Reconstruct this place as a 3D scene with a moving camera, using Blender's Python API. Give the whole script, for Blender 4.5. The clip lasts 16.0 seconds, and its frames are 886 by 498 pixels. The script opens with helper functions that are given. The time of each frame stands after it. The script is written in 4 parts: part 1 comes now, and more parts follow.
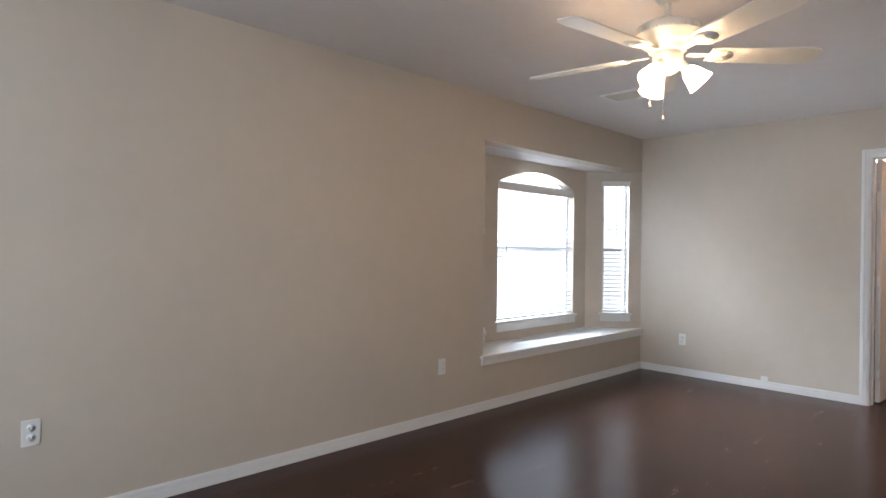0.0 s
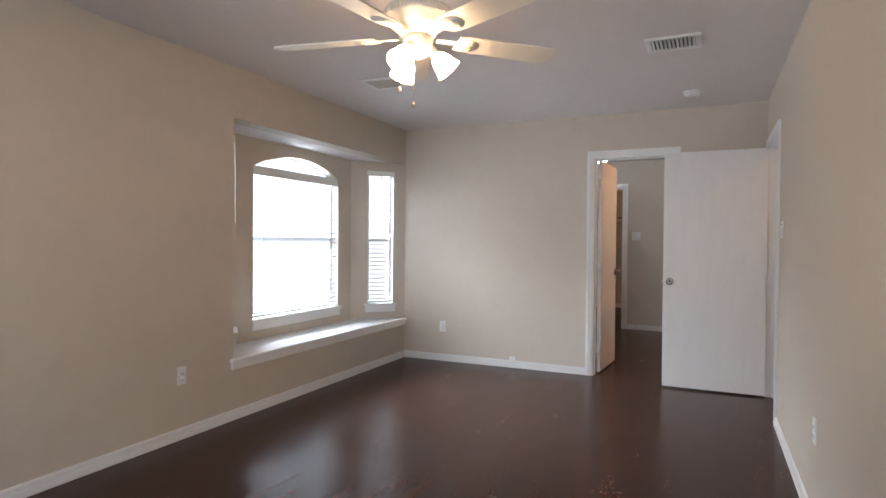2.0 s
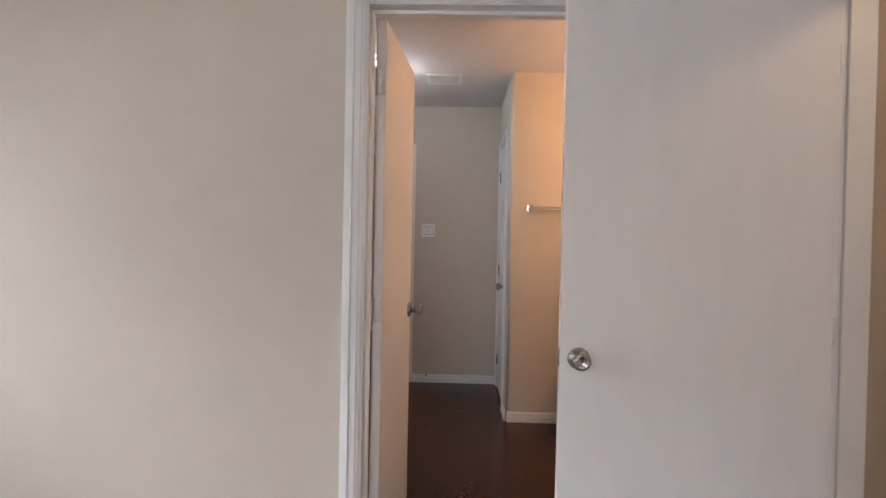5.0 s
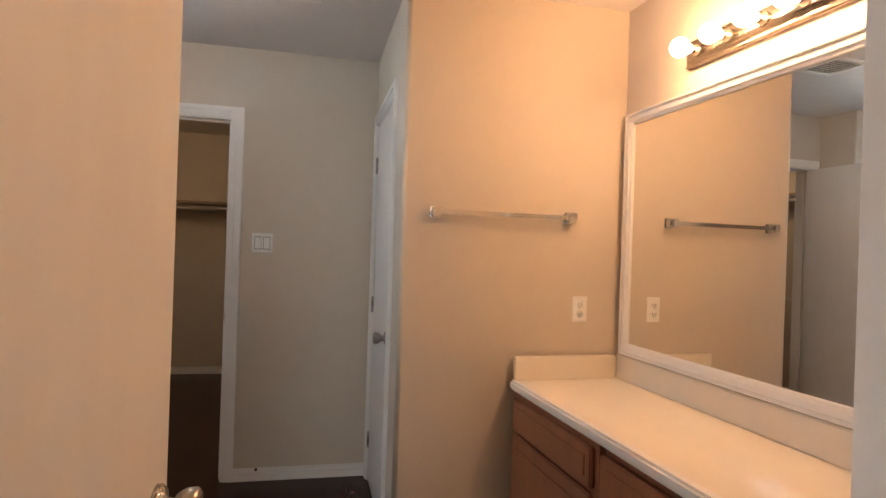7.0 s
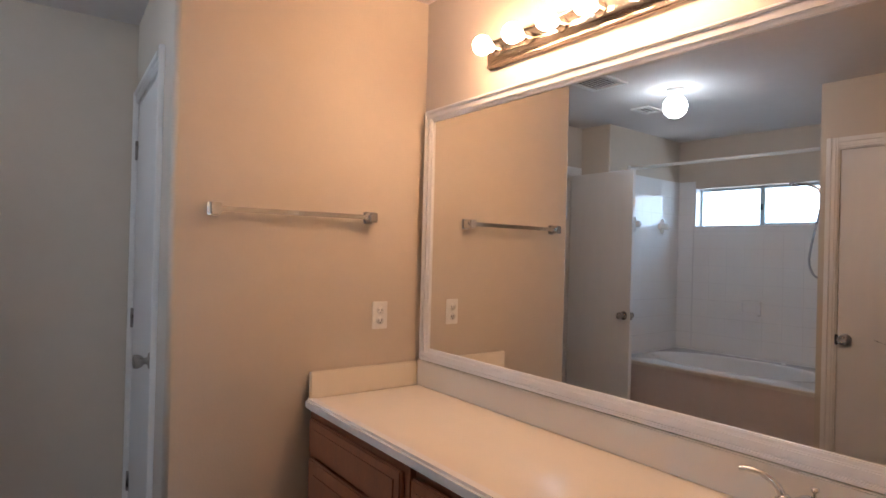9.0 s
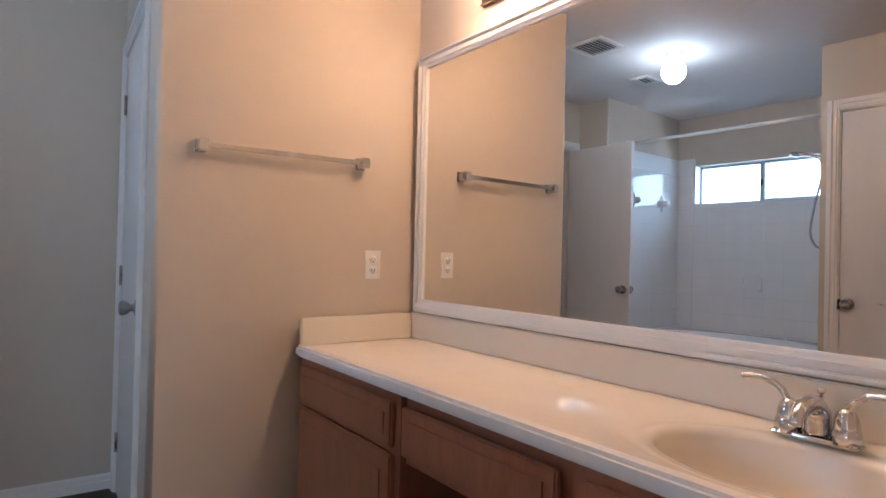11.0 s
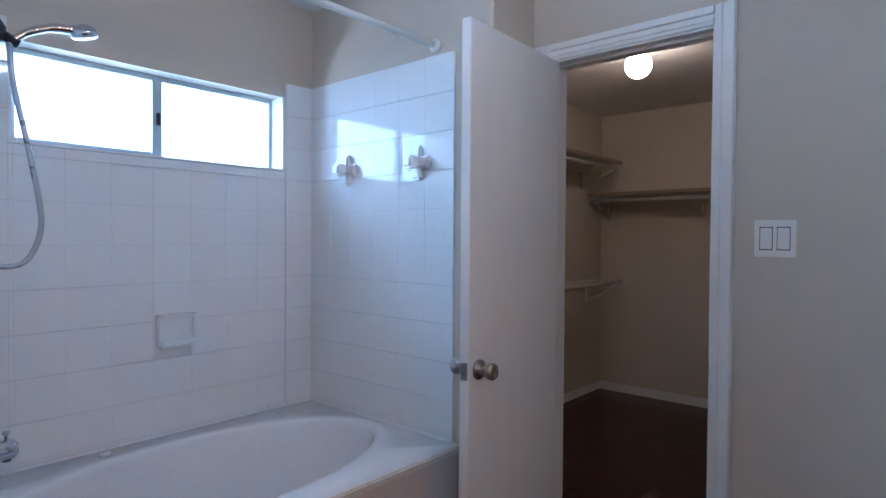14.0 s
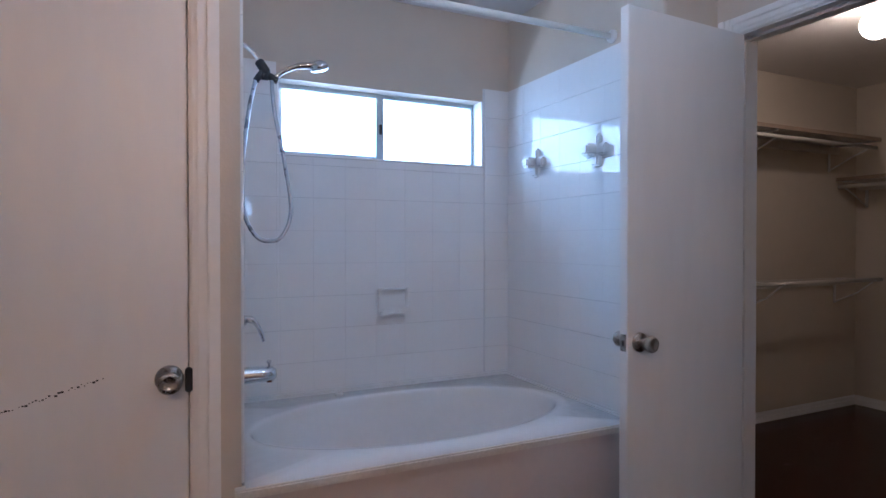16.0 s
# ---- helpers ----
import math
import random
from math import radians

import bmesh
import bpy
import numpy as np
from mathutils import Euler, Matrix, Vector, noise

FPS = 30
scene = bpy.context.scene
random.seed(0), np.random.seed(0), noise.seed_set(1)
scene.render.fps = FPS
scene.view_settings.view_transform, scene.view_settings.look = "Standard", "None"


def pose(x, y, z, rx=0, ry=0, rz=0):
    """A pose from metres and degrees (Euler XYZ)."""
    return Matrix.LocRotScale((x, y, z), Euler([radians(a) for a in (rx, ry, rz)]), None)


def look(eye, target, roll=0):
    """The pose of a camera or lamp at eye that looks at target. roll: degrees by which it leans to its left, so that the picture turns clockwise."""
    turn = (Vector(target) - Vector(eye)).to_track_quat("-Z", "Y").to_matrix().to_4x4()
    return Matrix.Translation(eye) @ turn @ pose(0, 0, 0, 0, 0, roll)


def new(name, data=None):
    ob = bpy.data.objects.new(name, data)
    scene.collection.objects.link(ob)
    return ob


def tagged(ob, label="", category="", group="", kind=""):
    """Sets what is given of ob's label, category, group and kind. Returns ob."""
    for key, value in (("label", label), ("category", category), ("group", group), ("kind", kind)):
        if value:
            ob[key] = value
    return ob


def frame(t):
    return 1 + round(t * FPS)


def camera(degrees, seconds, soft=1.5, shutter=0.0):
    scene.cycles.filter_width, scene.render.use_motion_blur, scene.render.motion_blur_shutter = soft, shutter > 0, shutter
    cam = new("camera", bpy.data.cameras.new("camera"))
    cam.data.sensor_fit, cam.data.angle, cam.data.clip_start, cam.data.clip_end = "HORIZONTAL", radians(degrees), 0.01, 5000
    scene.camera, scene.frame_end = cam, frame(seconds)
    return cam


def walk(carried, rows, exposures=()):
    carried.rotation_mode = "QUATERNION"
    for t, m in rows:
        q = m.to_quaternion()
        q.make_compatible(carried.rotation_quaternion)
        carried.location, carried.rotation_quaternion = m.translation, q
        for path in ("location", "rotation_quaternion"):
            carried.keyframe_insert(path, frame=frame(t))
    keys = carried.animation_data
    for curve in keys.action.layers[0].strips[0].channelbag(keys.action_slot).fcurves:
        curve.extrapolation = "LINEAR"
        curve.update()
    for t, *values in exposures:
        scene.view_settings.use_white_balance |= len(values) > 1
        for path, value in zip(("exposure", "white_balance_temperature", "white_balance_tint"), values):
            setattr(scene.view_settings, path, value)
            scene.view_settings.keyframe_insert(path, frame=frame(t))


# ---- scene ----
cam = camera(74.5, 16.0)
PATH = [
    (0, (2.97, -0.239, 1.248), (1.527, 1.146, 1.248), 0.7),
    (0.5, (3.025, -0.36, 1.259), (1.76, 1.189, 1.255), 0.7),
    (1, (3.063, -0.392, 1.252), (1.94, 1.263, 1.247), 0.5),
    (1.5, (3.053, -0.263, 1.243), (2.067, 1.477, 1.228), 0.4),
    (2, (2.931, 0.038, 1.254), (2.102, 1.858, 1.228), 0.5),
    (2.5, (2.676, 0.44, 1.272), (2.065, 2.343, 1.238), 0.5),
    (3, (2.454, 1.035, 1.272), (2.027, 2.988, 1.23), 0.6),
    (3.5, (2.336, 1.658, 1.245), (2.038, 3.636, 1.217), 0.7),
    (4, (2.288, 2.348, 1.257), (2.116, 4.34, 1.225), 0.7),
    (4.2, (2.29, 2.632, 1.262), (2.122, 4.624, 1.224), 0.7),
    (6.3, (2.235, 5.015, 1.296), (2.435, 7.005, 1.282), 1.7),
    (6.5, (2.252, 5.153, 1.328), (2.477, 7.141, 1.305), 1.64),
    (7, (2.254, 5.406, 1.349), (2.693, 7.357, 1.351), 1.91),
    (7.5, (2.287, 5.556, 1.38), (2.961, 7.444, 1.401), 1.87),
    (8, (2.291, 5.619, 1.39), (3.165, 7.418, 1.406), 1.68),
    (8.5, (2.266, 5.638, 1.394), (3.307, 7.346, 1.404), 1.44),
    (8.7, (2.273, 5.634, 1.393), (3.357, 7.315, 1.398), 1.57),
    (10.8, (2.33, 5.672, 1.137), (3.493, 7.306, 1.164), 1.35),
    (11, (2.34, 5.665, 1.149), (3.452, 7.329, 1.171), 1.35),
    (11.5, (2.389, 5.851, 1.187), (3.217, 7.671, 1.219), 1.4),
    (12, (2.4, 6.165, 1.27), (2.774, 8.13, 1.284), 1.5),
    (12.3, (2.399, 6.329, 1.31), (2.544, 8.324, 1.299), 1.3),
    (12.5, (2.371, 6.421, 1.32), (2.351, 8.421, 1.301), 1.0),
    (13, (2.342, 6.621, 1.338), (1.784, 8.542, 1.314), 0.6),
    (13.5, (2.296, 6.736, 1.361), (1.34, 8.493, 1.332), 0.5),
    (14, (2.386, 6.844, 1.345), (1.072, 8.352, 1.309), 0.4),
    (14.5, (2.551, 6.89, 1.334), (0.949, 8.087, 1.302), 0.2),
    (15, (2.668, 6.869, 1.307), (0.965, 7.917, 1.28), 0.0),
    (15.5, (2.722, 6.883, 1.302), (0.946, 7.803, 1.276), 0.0),
    (16, (2.718, 6.905, 1.257), (0.911, 7.763, 1.235), 0.0),
]
EXPOSURES = [
    (0.0, 0.17, 6500, 13), (0.6, 0.26, 6600, 13), (1.5, 0.26, 6700, 14), (2.2, 0.14, 6650, 15), (3.0, -0.2, 6450, 14), (3.5, -0.3, 6450, 14), (4.1, -0.02, 6500, 17), (6.3, 0.4, 7500, 16), (7.2, 0.22, 7700, 16),
    (8.5, -0.08, 6800, 16), (11.0, 0.2, 5700, 12), (11.5, 0.24, 5550, 12), (12.0, 0.5, 5300, 12), (12.6, 0.7, 5300, 12), (13.1, 0.72, 5150, 11), (13.6, 0.5, 5000, 10), (14.2, 0.3, 5000, 10), (14.7, 0.16, 5000, 11), (16.0, 0.2, 5050, 14),
]
walk(cam, [(t, look(eye, target, roll)) for t, eye, target, roll in PATH], EXPOSURES)

# ---- world and light ----
world = bpy.data.worlds.new("world")
scene.world = world
world.use_nodes = True
sky = world.node_tree.nodes.new("ShaderNodeTexSky")
sky.sky_type, sky.sun_disc = 'NISHITA', False
sky.sun_elevation, sky.sun_rotation = radians(40), radians(70)
world.node_tree.links.new(sky.outputs[0], world.node_tree.nodes["Background"].inputs[0])
world.node_tree.nodes["Background"].inputs[1].default_value = 0.12
sun = new("sun", bpy.data.lights.new("sun", "SUN"))
sun.data.energy, sun.data.angle, sun.data.color = 1.0, radians(10), (1, 0.96, 0.9)
sun.matrix_world = look((9, 3, 9), (0, 4, 0))


def sky_lamp(name, m, wide, high, watts, color, spread=180):
    """An area lamp outside a window, for the sky's light."""
    lamp = new(name, bpy.data.lights.new(name, "AREA"))
    lamp.data.shape, lamp.data.size, lamp.data.size_y = 'RECTANGLE', wide, high
    lamp.data.energy, lamp.data.color = watts, color
    lamp.data.spread = radians(spread)
    lamp.matrix_world = m
    return lamp


DAY = (0.72, 0.86, 1.0)
sky_lamp("sky_lamp_bay", look((-2.0, 4.37, 2.95), (-0.3, 4.37, 1.25)), 3.0, 1.8, 600, DAY, 85)
sky_lamp("ground_bounce_bay", look((-1.9, 4.37, -0.25), (-0.45, 4.37, 1.45)), 3.0, 1.2, 240, (0.80, 0.90, 1.0), 110)
sky_lamp("sky_lamp_south", look((1.8, -1.95, 1.45), (1.8, 0, 1.25)), 1.6, 1.35, 75, DAY)
sky_lamp("sky_lamp_bath", look((-0.65, 7.89, 2.0), (1, 7.89, 1.55)), 1.7, 0.9, 40, (0.46, 0.72, 1.0))
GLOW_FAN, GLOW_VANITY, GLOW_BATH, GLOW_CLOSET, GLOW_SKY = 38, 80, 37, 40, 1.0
WARM, VANITY, COOL = (1.0, 0.70, 0.42), (1.0, 0.61, 0.345), (0.78, 0.90, 1.0)

# ---- materials ----


def material(name, color, rough=0.5, metal=0.0, vary=0.06, scale=3.0, bump=0.0, bump_scale=200.0, coat=0.0, stretch=None, spread=0.0, low=0.6, high=1.4):
    """A node material: base colour with variation at two scales, roughness change and fine relief."""
    mat = bpy.data.materials.new(name)
    mat.use_nodes = True
    nt = mat.node_tree
    b = nt.nodes["Principled BSDF"]
    b.inputs["Metallic"].default_value = metal
    b.inputs["Coat Weight"].default_value = coat
    co = nt.nodes.new("ShaderNodeTexCoord")
    mp = nt.nodes.new("ShaderNodeMapping")
    mp.inputs["Scale"].default_value = stretch or (1, 1, 1)
    nt.links.new(co.outputs["Object"], mp.inputs[0])
    total = None
    for s, d in ((scale, 3), (scale * 11, 5)):
        n = nt.nodes.new("ShaderNodeTexNoise")
        n.inputs["Scale"].default_value, n.inputs["Detail"].default_value = s, d
        nt.links.new(mp.outputs[0], n.inputs["Vector"])
        if total is None:
            total = n.outputs[0]
        else:
            a = nt.nodes.new("ShaderNodeMath")
            a.operation = 'ADD'
            nt.links.new(total, a.inputs[0])
            nt.links.new(n.outputs[0], a.inputs[1])
            total = a.outputs[0]
    if spread:
        info = nt.nodes.new("ShaderNodeObjectInfo")
        shift = nt.nodes.new("ShaderNodeVectorMath")
        shift.operation, shift.inputs[1].default_value = 'MULTIPLY_ADD', (1.7, 1.3, 1.0)
        nt.links.new(info.outputs["Location"], shift.inputs[0])
        nt.links.new(co.outputs["Object"], shift.inputs[2])
        nt.links.new(shift.outputs[0], mp.inputs[0])
        m = nt.nodes.new("ShaderNodeMath")
        m.operation, m.inputs[1].default_value = 'MULTIPLY_ADD', spread
        nt.links.new(info.outputs["Random"], m.inputs[0])
        nt.links.new(total, m.inputs[2])
        total = m.outputs[0]
    rng = nt.nodes.new("ShaderNodeMapRange")
    rng.inputs["From Min"].default_value, rng.inputs["From Max"].default_value = low, high + spread
    rng.inputs["To Min"].default_value, rng.inputs["To Max"].default_value = 1 - vary, 1 + vary
    nt.links.new(total, rng.inputs[0])
    mul = nt.nodes.new("ShaderNodeVectorMath")
    mul.operation, mul.inputs[0].default_value = 'SCALE', color
    nt.links.new(rng.outputs[0], mul.inputs["Scale"])
    nt.links.new(mul.outputs[0], b.inputs["Base Color"])
    r2 = nt.nodes.new("ShaderNodeMapRange")
    r2.inputs["From Min"].default_value, r2.inputs["From Max"].default_value = 0.6, 1.4 + spread
    r2.inputs["To Min"].default_value, r2.inputs["To Max"].default_value = rough * 0.85, min(1, rough * 1.15)
    nt.links.new(total, r2.inputs[0])
    nt.links.new(r2.outputs[0], b.inputs["Roughness"])
    if bump:
        n = nt.nodes.new("ShaderNodeTexNoise")
        n.inputs["Scale"].default_value, n.inputs["Detail"].default_value = bump_scale, 3
        nt.links.new(mp.outputs[0], n.inputs["Vector"])
        bp = nt.nodes.new("ShaderNodeBump")
        bp.inputs["Strength"].default_value, bp.inputs["Distance"].default_value = bump, 0.002
        nt.links.new(n.outputs[0], bp.inputs["Height"])
        nt.links.new(bp.outputs[0], b.inputs["Normal"])
    return mat


def glow(name, color, strength):
    mat = bpy.data.materials.new(name)
    mat.use_nodes = True
    b = mat.node_tree.nodes["Principled BSDF"]
    b.inputs["Base Color"].default_value = (0.8, 0.8, 0.8, 1)
    b.inputs["Emission Color"].default_value = (*color, 1)
    b.inputs["Emission Strength"].default_value = strength
    return mat


def glass(name, rough=0.0, tint=(1, 1, 1)):
    mat = bpy.data.materials.new(name)
    mat.use_nodes = True
    b = mat.node_tree.nodes["Principled BSDF"]
    b.inputs["Base Color"].default_value = (*tint, 1)
    b.inputs["Transmission Weight"].default_value = 1
    b.inputs["Roughness"].default_value, b.inputs["IOR"].default_value = rough, 1.1
    return mat


WALL = material("wall_paint", (0.58, 0.505, 0.42), 0.55, vary=0.035, scale=0.9, bump=0.25, bump_scale=130)
CEIL = material("ceiling_paint", (0.72, 0.675, 0.65), 0.8, vary=0.04, scale=1.2, bump=0.5, bump_scale=60)
TRIM = material("trim_paint", (0.80, 0.79, 0.77), 0.35, vary=0.03, scale=4, bump=0.08, bump_scale=90)
DOOR = material("door_paint", (0.76, 0.74, 0.72), 0.38, vary=0.04, scale=1.5, bump=0.12, bump_scale=40, stretch=(1, 1, 0.25))
SEAT = material("seat_paint", (0.78, 0.78, 0.78), 0.4, vary=0.05, scale=3, bump=0.1)
PLANK = material("floor_laminate", (0.044, 0.0170, 0.0110), 0.25, vary=0.48, scale=4.0, bump=0.05, bump_scale=30, stretch=(3.0, 0.6, 1), spread=0.12, low=0.77, high=1.23)
PLANK.node_tree.nodes["Principled BSDF"].inputs["Specular IOR Level"].default_value = 0.18
JOINT = material("floor_base", (0.03, 0.016, 0.012), 0.6)
TILE = material("glazed_tile", (0.80, 0.80, 0.80), 0.035, vary=0.02, scale=5, bump=0.02, bump_scale=12, spread=0.3)
GROUT = material("grout", (0.66, 0.66, 0.67), 0.5, vary=0.05, scale=20)
PORC = material("porcelain", (0.80, 0.80, 0.80), 0.12, vary=0.015, scale=4)
ACRYL = material("tub_acrylic", (0.78, 0.79, 0.80), 0.22, vary=0.03, scale=3)
MARBLE = material("cultured_marble", (0.78, 0.71, 0.60), 0.22, vary=0.01, scale=1.5)
WOOD = material("cabinet_oak", (0.31, 0.115, 0.055), 0.42, vary=0.22, scale=6, bump=0.15, bump_scale=40, stretch=(4, 4, 0.5))
# dark brown shared by the toe kicks, knee drawer box and door bumper
DARK = material("dark_brown_matte", (0.06, 0.03, 0.02), 0.7)
CHROME = material("chrome", (0.66, 0.67, 0.69), 0.09, metal=1, vary=0.02)
NICKEL = material("brushed_nickel", (0.40, 0.37, 0.34), 0.28, metal=1, vary=0.06, scale=30)
BRASS = material("pewter_bar", (0.72, 0.66, 0.60), 0.22, metal=1, vary=0.05)
BLACK = material("black_plastic", (0.02, 0.02, 0.022), 0.4)
HOSE = material("grey_hose", (0.36, 0.38, 0.42), 0.3, metal=0.6, bump=0.4, bump_scale=400)
PLATE = material("white_plastic", (0.80, 0.79, 0.76), 0.3, vary=0.02)
VENTBACK = material("vent_throat", (0.16, 0.15, 0.14), 0.7)
SLOT = material("dark_slot", (0.05, 0.05, 0.05), 0.6)
FANW = material("fan_white", (0.75, 0.71, 0.63), 0.35, vary=0.04, scale=5)
VINYL = material("window_vinyl", (0.78, 0.79, 0.80), 0.3, vary=0.02)
ALU = material("window_aluminium", (0.50, 0.56, 0.60), 0.35, metal=0.5, vary=0.04)
SHELF = material("shelf_paint", (0.62, 0.58, 0.52), 0.5, vary=0.05)
CARPET = material("closet_floor", (0.030, 0.016, 0.012), 0.45, vary=0.25, scale=6, stretch=(3, 0.4, 1), bump=0.1)
GROUND = material("ground_outside", (0.55, 0.54, 0.52), 0.9, vary=0.3, scale=0.8, bump=0.6, bump_scale=8)
MIRROR = material("mirror_silver", (0.90, 0.91, 0.90), 0.01, metal=1, vary=0.005)
PANE = glass("window_glass")
FROST = glass("frosted_glass", 0.35)
SHADEGLOW = glow("lit_shade_glass", WARM, GLOW_FAN)
BULBGLOW = glow("lit_bulb", VANITY, GLOW_VANITY)
SKYGLOW = glow("sky_backdrop", (0.80, 0.91, 1.0), GLOW_SKY)
SKYGLOW.cycles.emission_sampling = 'NONE'
BATHGLOW = glow("lit_bath_globe", COOL, GLOW_BATH)
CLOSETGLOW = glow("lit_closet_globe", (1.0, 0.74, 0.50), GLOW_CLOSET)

SLAT = bpy.data.materials.new("blind_slat")
SLAT.use_nodes = True
_nt = SLAT.node_tree
_nt.nodes["Principled BSDF"].inputs["Base Color"].default_value = (0.62, 0.65, 0.68, 1)
_nt.nodes["Principled BSDF"].inputs["Roughness"].default_value = 0.4
_tl = _nt.nodes.new("ShaderNodeBsdfTranslucent")
_tl.inputs[0].default_value = (0.8, 0.83, 0.86, 1)
_mx = _nt.nodes.new("ShaderNodeMixShader")
_mx.inputs[0].default_value = 0.15
_nt.links.new(_nt.nodes["Principled BSDF"].outputs[0], _mx.inputs[1])
_nt.links.new(_tl.outputs[0], _mx.inputs[2])
_nt.links.new(_mx.outputs[0], _nt.nodes["Material Output"].inputs[0])

# woven insect screen: mostly open, grey threads
SCREEN = bpy.data.materials.new("insect_screen")
SCREEN.use_nodes = True
_nt = SCREEN.node_tree
_nt.nodes["Principled BSDF"].inputs["Base Color"].default_value = (0.22, 0.24, 0.26, 1)
_nt.nodes["Principled BSDF"].inputs["Roughness"].default_value = 0.8
_op = _nt.nodes.new("ShaderNodeBsdfTransparent")
_mx = _nt.nodes.new("ShaderNodeMixShader")
_mx.inputs[0].default_value = 0.2
_nt.links.new(_op.outputs[0], _mx.inputs[1])
_nt.links.new(_nt.nodes["Principled BSDF"].outputs[0], _mx.inputs[2])
_nt.links.new(_mx.outputs[0], _nt.nodes["Material Output"].inputs[0])

# ---- mesh helpers ----


def put_box(bm, x0, y0, z0, x1, y1, z1, bevel=0.0, m=None):
    made = bmesh.ops.create_cube(bm, size=1)["verts"]
    for v in made:
        v.co = ((x0 + x1) / 2 + v.co.x * abs(x1 - x0), (y0 + y1) / 2 + v.co.y * abs(y1 - y0), (z0 + z1) / 2 + v.co.z * abs(z1 - z0))
    if bevel:
        edges = list({e for v in made for e in v.link_edges})
        made = list({v for v in made} | set(bmesh.ops.bevel(bm, geom=edges, offset=bevel, segments=2, affect='EDGES')["verts"]))
        made = [v for v in made if v.is_valid]
    if m:
        bmesh.ops.transform(bm, matrix=m, verts=made)


def boxes(*rows, bevel=0.0):
    bm = bmesh.new()
    for r in rows:
        put_box(bm, *r, bevel=bevel)
    return bm


def lathe(bm, profile, m=None, n=24):
    """A turned body: rows of radius and height along z, moved by m."""
    m = m or Matrix()
    rings = []
    for r, z in profile:
        rings.append([bm.verts.new(m @ Vector((max(r, 1e-4) * math.cos(2 * math.pi * k / n), max(r, 1e-4) * math.sin(2 * math.pi * k / n), z))) for k in range(n)])
    for a, b in zip(rings, rings[1:]):
        for k in range(n):
            bm.faces.new((a[k], a[(k + 1) % n], b[(k + 1) % n], b[k]))
    bm.faces.new(rings[0][::-1])
    bm.faces.new(rings[-1])
    for f in bm.faces:
        f.smooth = True


def tube(bm, points, radius, n=10):
    """A round tube along points; radius is one number or one for each point."""
    pts = [Vector(p) for p in points]
    rs = radius if isinstance(radius, (list, tuple)) else [radius] * len(pts)
    rings, side = [], None
    for i, p in enumerate(pts):
        d = (pts[min(i + 1, len(pts) - 1)] - pts[max(i - 1, 0)]).normalized()
        if side is None:
            side = d.orthogonal().normalized()
        side = (side - d * side.dot(d)).normalized()
        up = d.cross(side)
        rings.append([bm.verts.new(p + (side * math.cos(2 * math.pi * k / n) + up * math.sin(2 * math.pi * k / n)) * rs[i]) for k in range(n)])
    for a, b in zip(rings, rings[1:]):
        for k in range(n):
            bm.faces.new((a[k], a[(k + 1) % n], b[(k + 1) % n], b[k]))
    bm.faces.new(rings[0][::-1])
    bm.faces.new(rings[-1])
    for f in bm.faces:
        f.smooth = True


def arc(points, steps=8):
    """A smooth line through points."""
    pts = [Vector(p) for p in points]
    out = []
    for i in range(len(pts) - 1):
        a, b, c, d = pts[max(i - 1, 0)], pts[i], pts[i + 1], pts[min(i + 2, len(pts) - 1)]
        for k in range(steps):
            t = k / steps
            out.append(0.5 * ((2 * b) + (c - a) * t + (2 * a - 5 * b + 4 * c - d) * t * t + (3 * b - a - 3 * c + d) * t ** 3))
    return out + [pts[-1]]


def mesh_of(name, bm, mat):
    bmesh.ops.recalc_face_normals(bm, faces=bm.faces)
    me = bpy.data.meshes.new(name)
    bm.to_mesh(me)
    bm.free()
    me.materials.append(mat)
    return me


def part(name, bm, mat, parent, label="", m=None):
    ob = new(name, bm if isinstance(bm, bpy.types.Mesh) else mesh_of(name, bm, mat))
    ob.parent = parent
    if m:
        ob.matrix_basis = m
    return tagged(ob, label)


def thing(name, m, label, category, group="", kind=""):
    ob = new(name)
    ob.empty_display_size = 0.05
    ob.matrix_world = m
    return tagged(ob, label, category, group, kind)


def setting(name, bm, mat, label, category):
    return tagged(new(name, mesh_of(name, bm, mat)), label, category, kind="structure")


def wall_rows(a0, a1, z0, z1, openings):
    """Rows (a0, z0, a1, z1) that fill a wall round its openings (a0, a1, z0, z1)."""
    rows, at = [], a0
    for b0, b1, c0, c1 in sorted(openings):
        if b0 > at:
            rows.append((at, z0, b0, z1))
        if c0 > z0:
            rows.append((b0, z0, b1, c0))
        if c1 < z1:
            rows.append((b0, c1, b1, z1))
        at = b1
    if at < a1:
        rows.append((at, z0, a1, z1))
    return rows


def wall_along_y(name, x0, x1, y0, y1, openings=(), top=2.45, mat=None, label="beige painted interior wall"):
    bm = boxes(*[(x0, a0, c0, x1, a1, c1) for a0, c0, a1, c1 in wall_rows(y0, y1, 0, top, openings)])
    return setting(name, bm, mat or WALL, label, "wall")


def wall_along_x(name, x0, x1, y0, y1, openings=(), top=2.45, mat=None, label="beige painted interior wall"):
    bm = boxes(*[(a0, y0, c0, a1, y1, c1) for a0, c0, a1, c1 in wall_rows(x0, x1, 0, top, openings)])
    return setting(name, bm, mat or WALL, label, "wall")


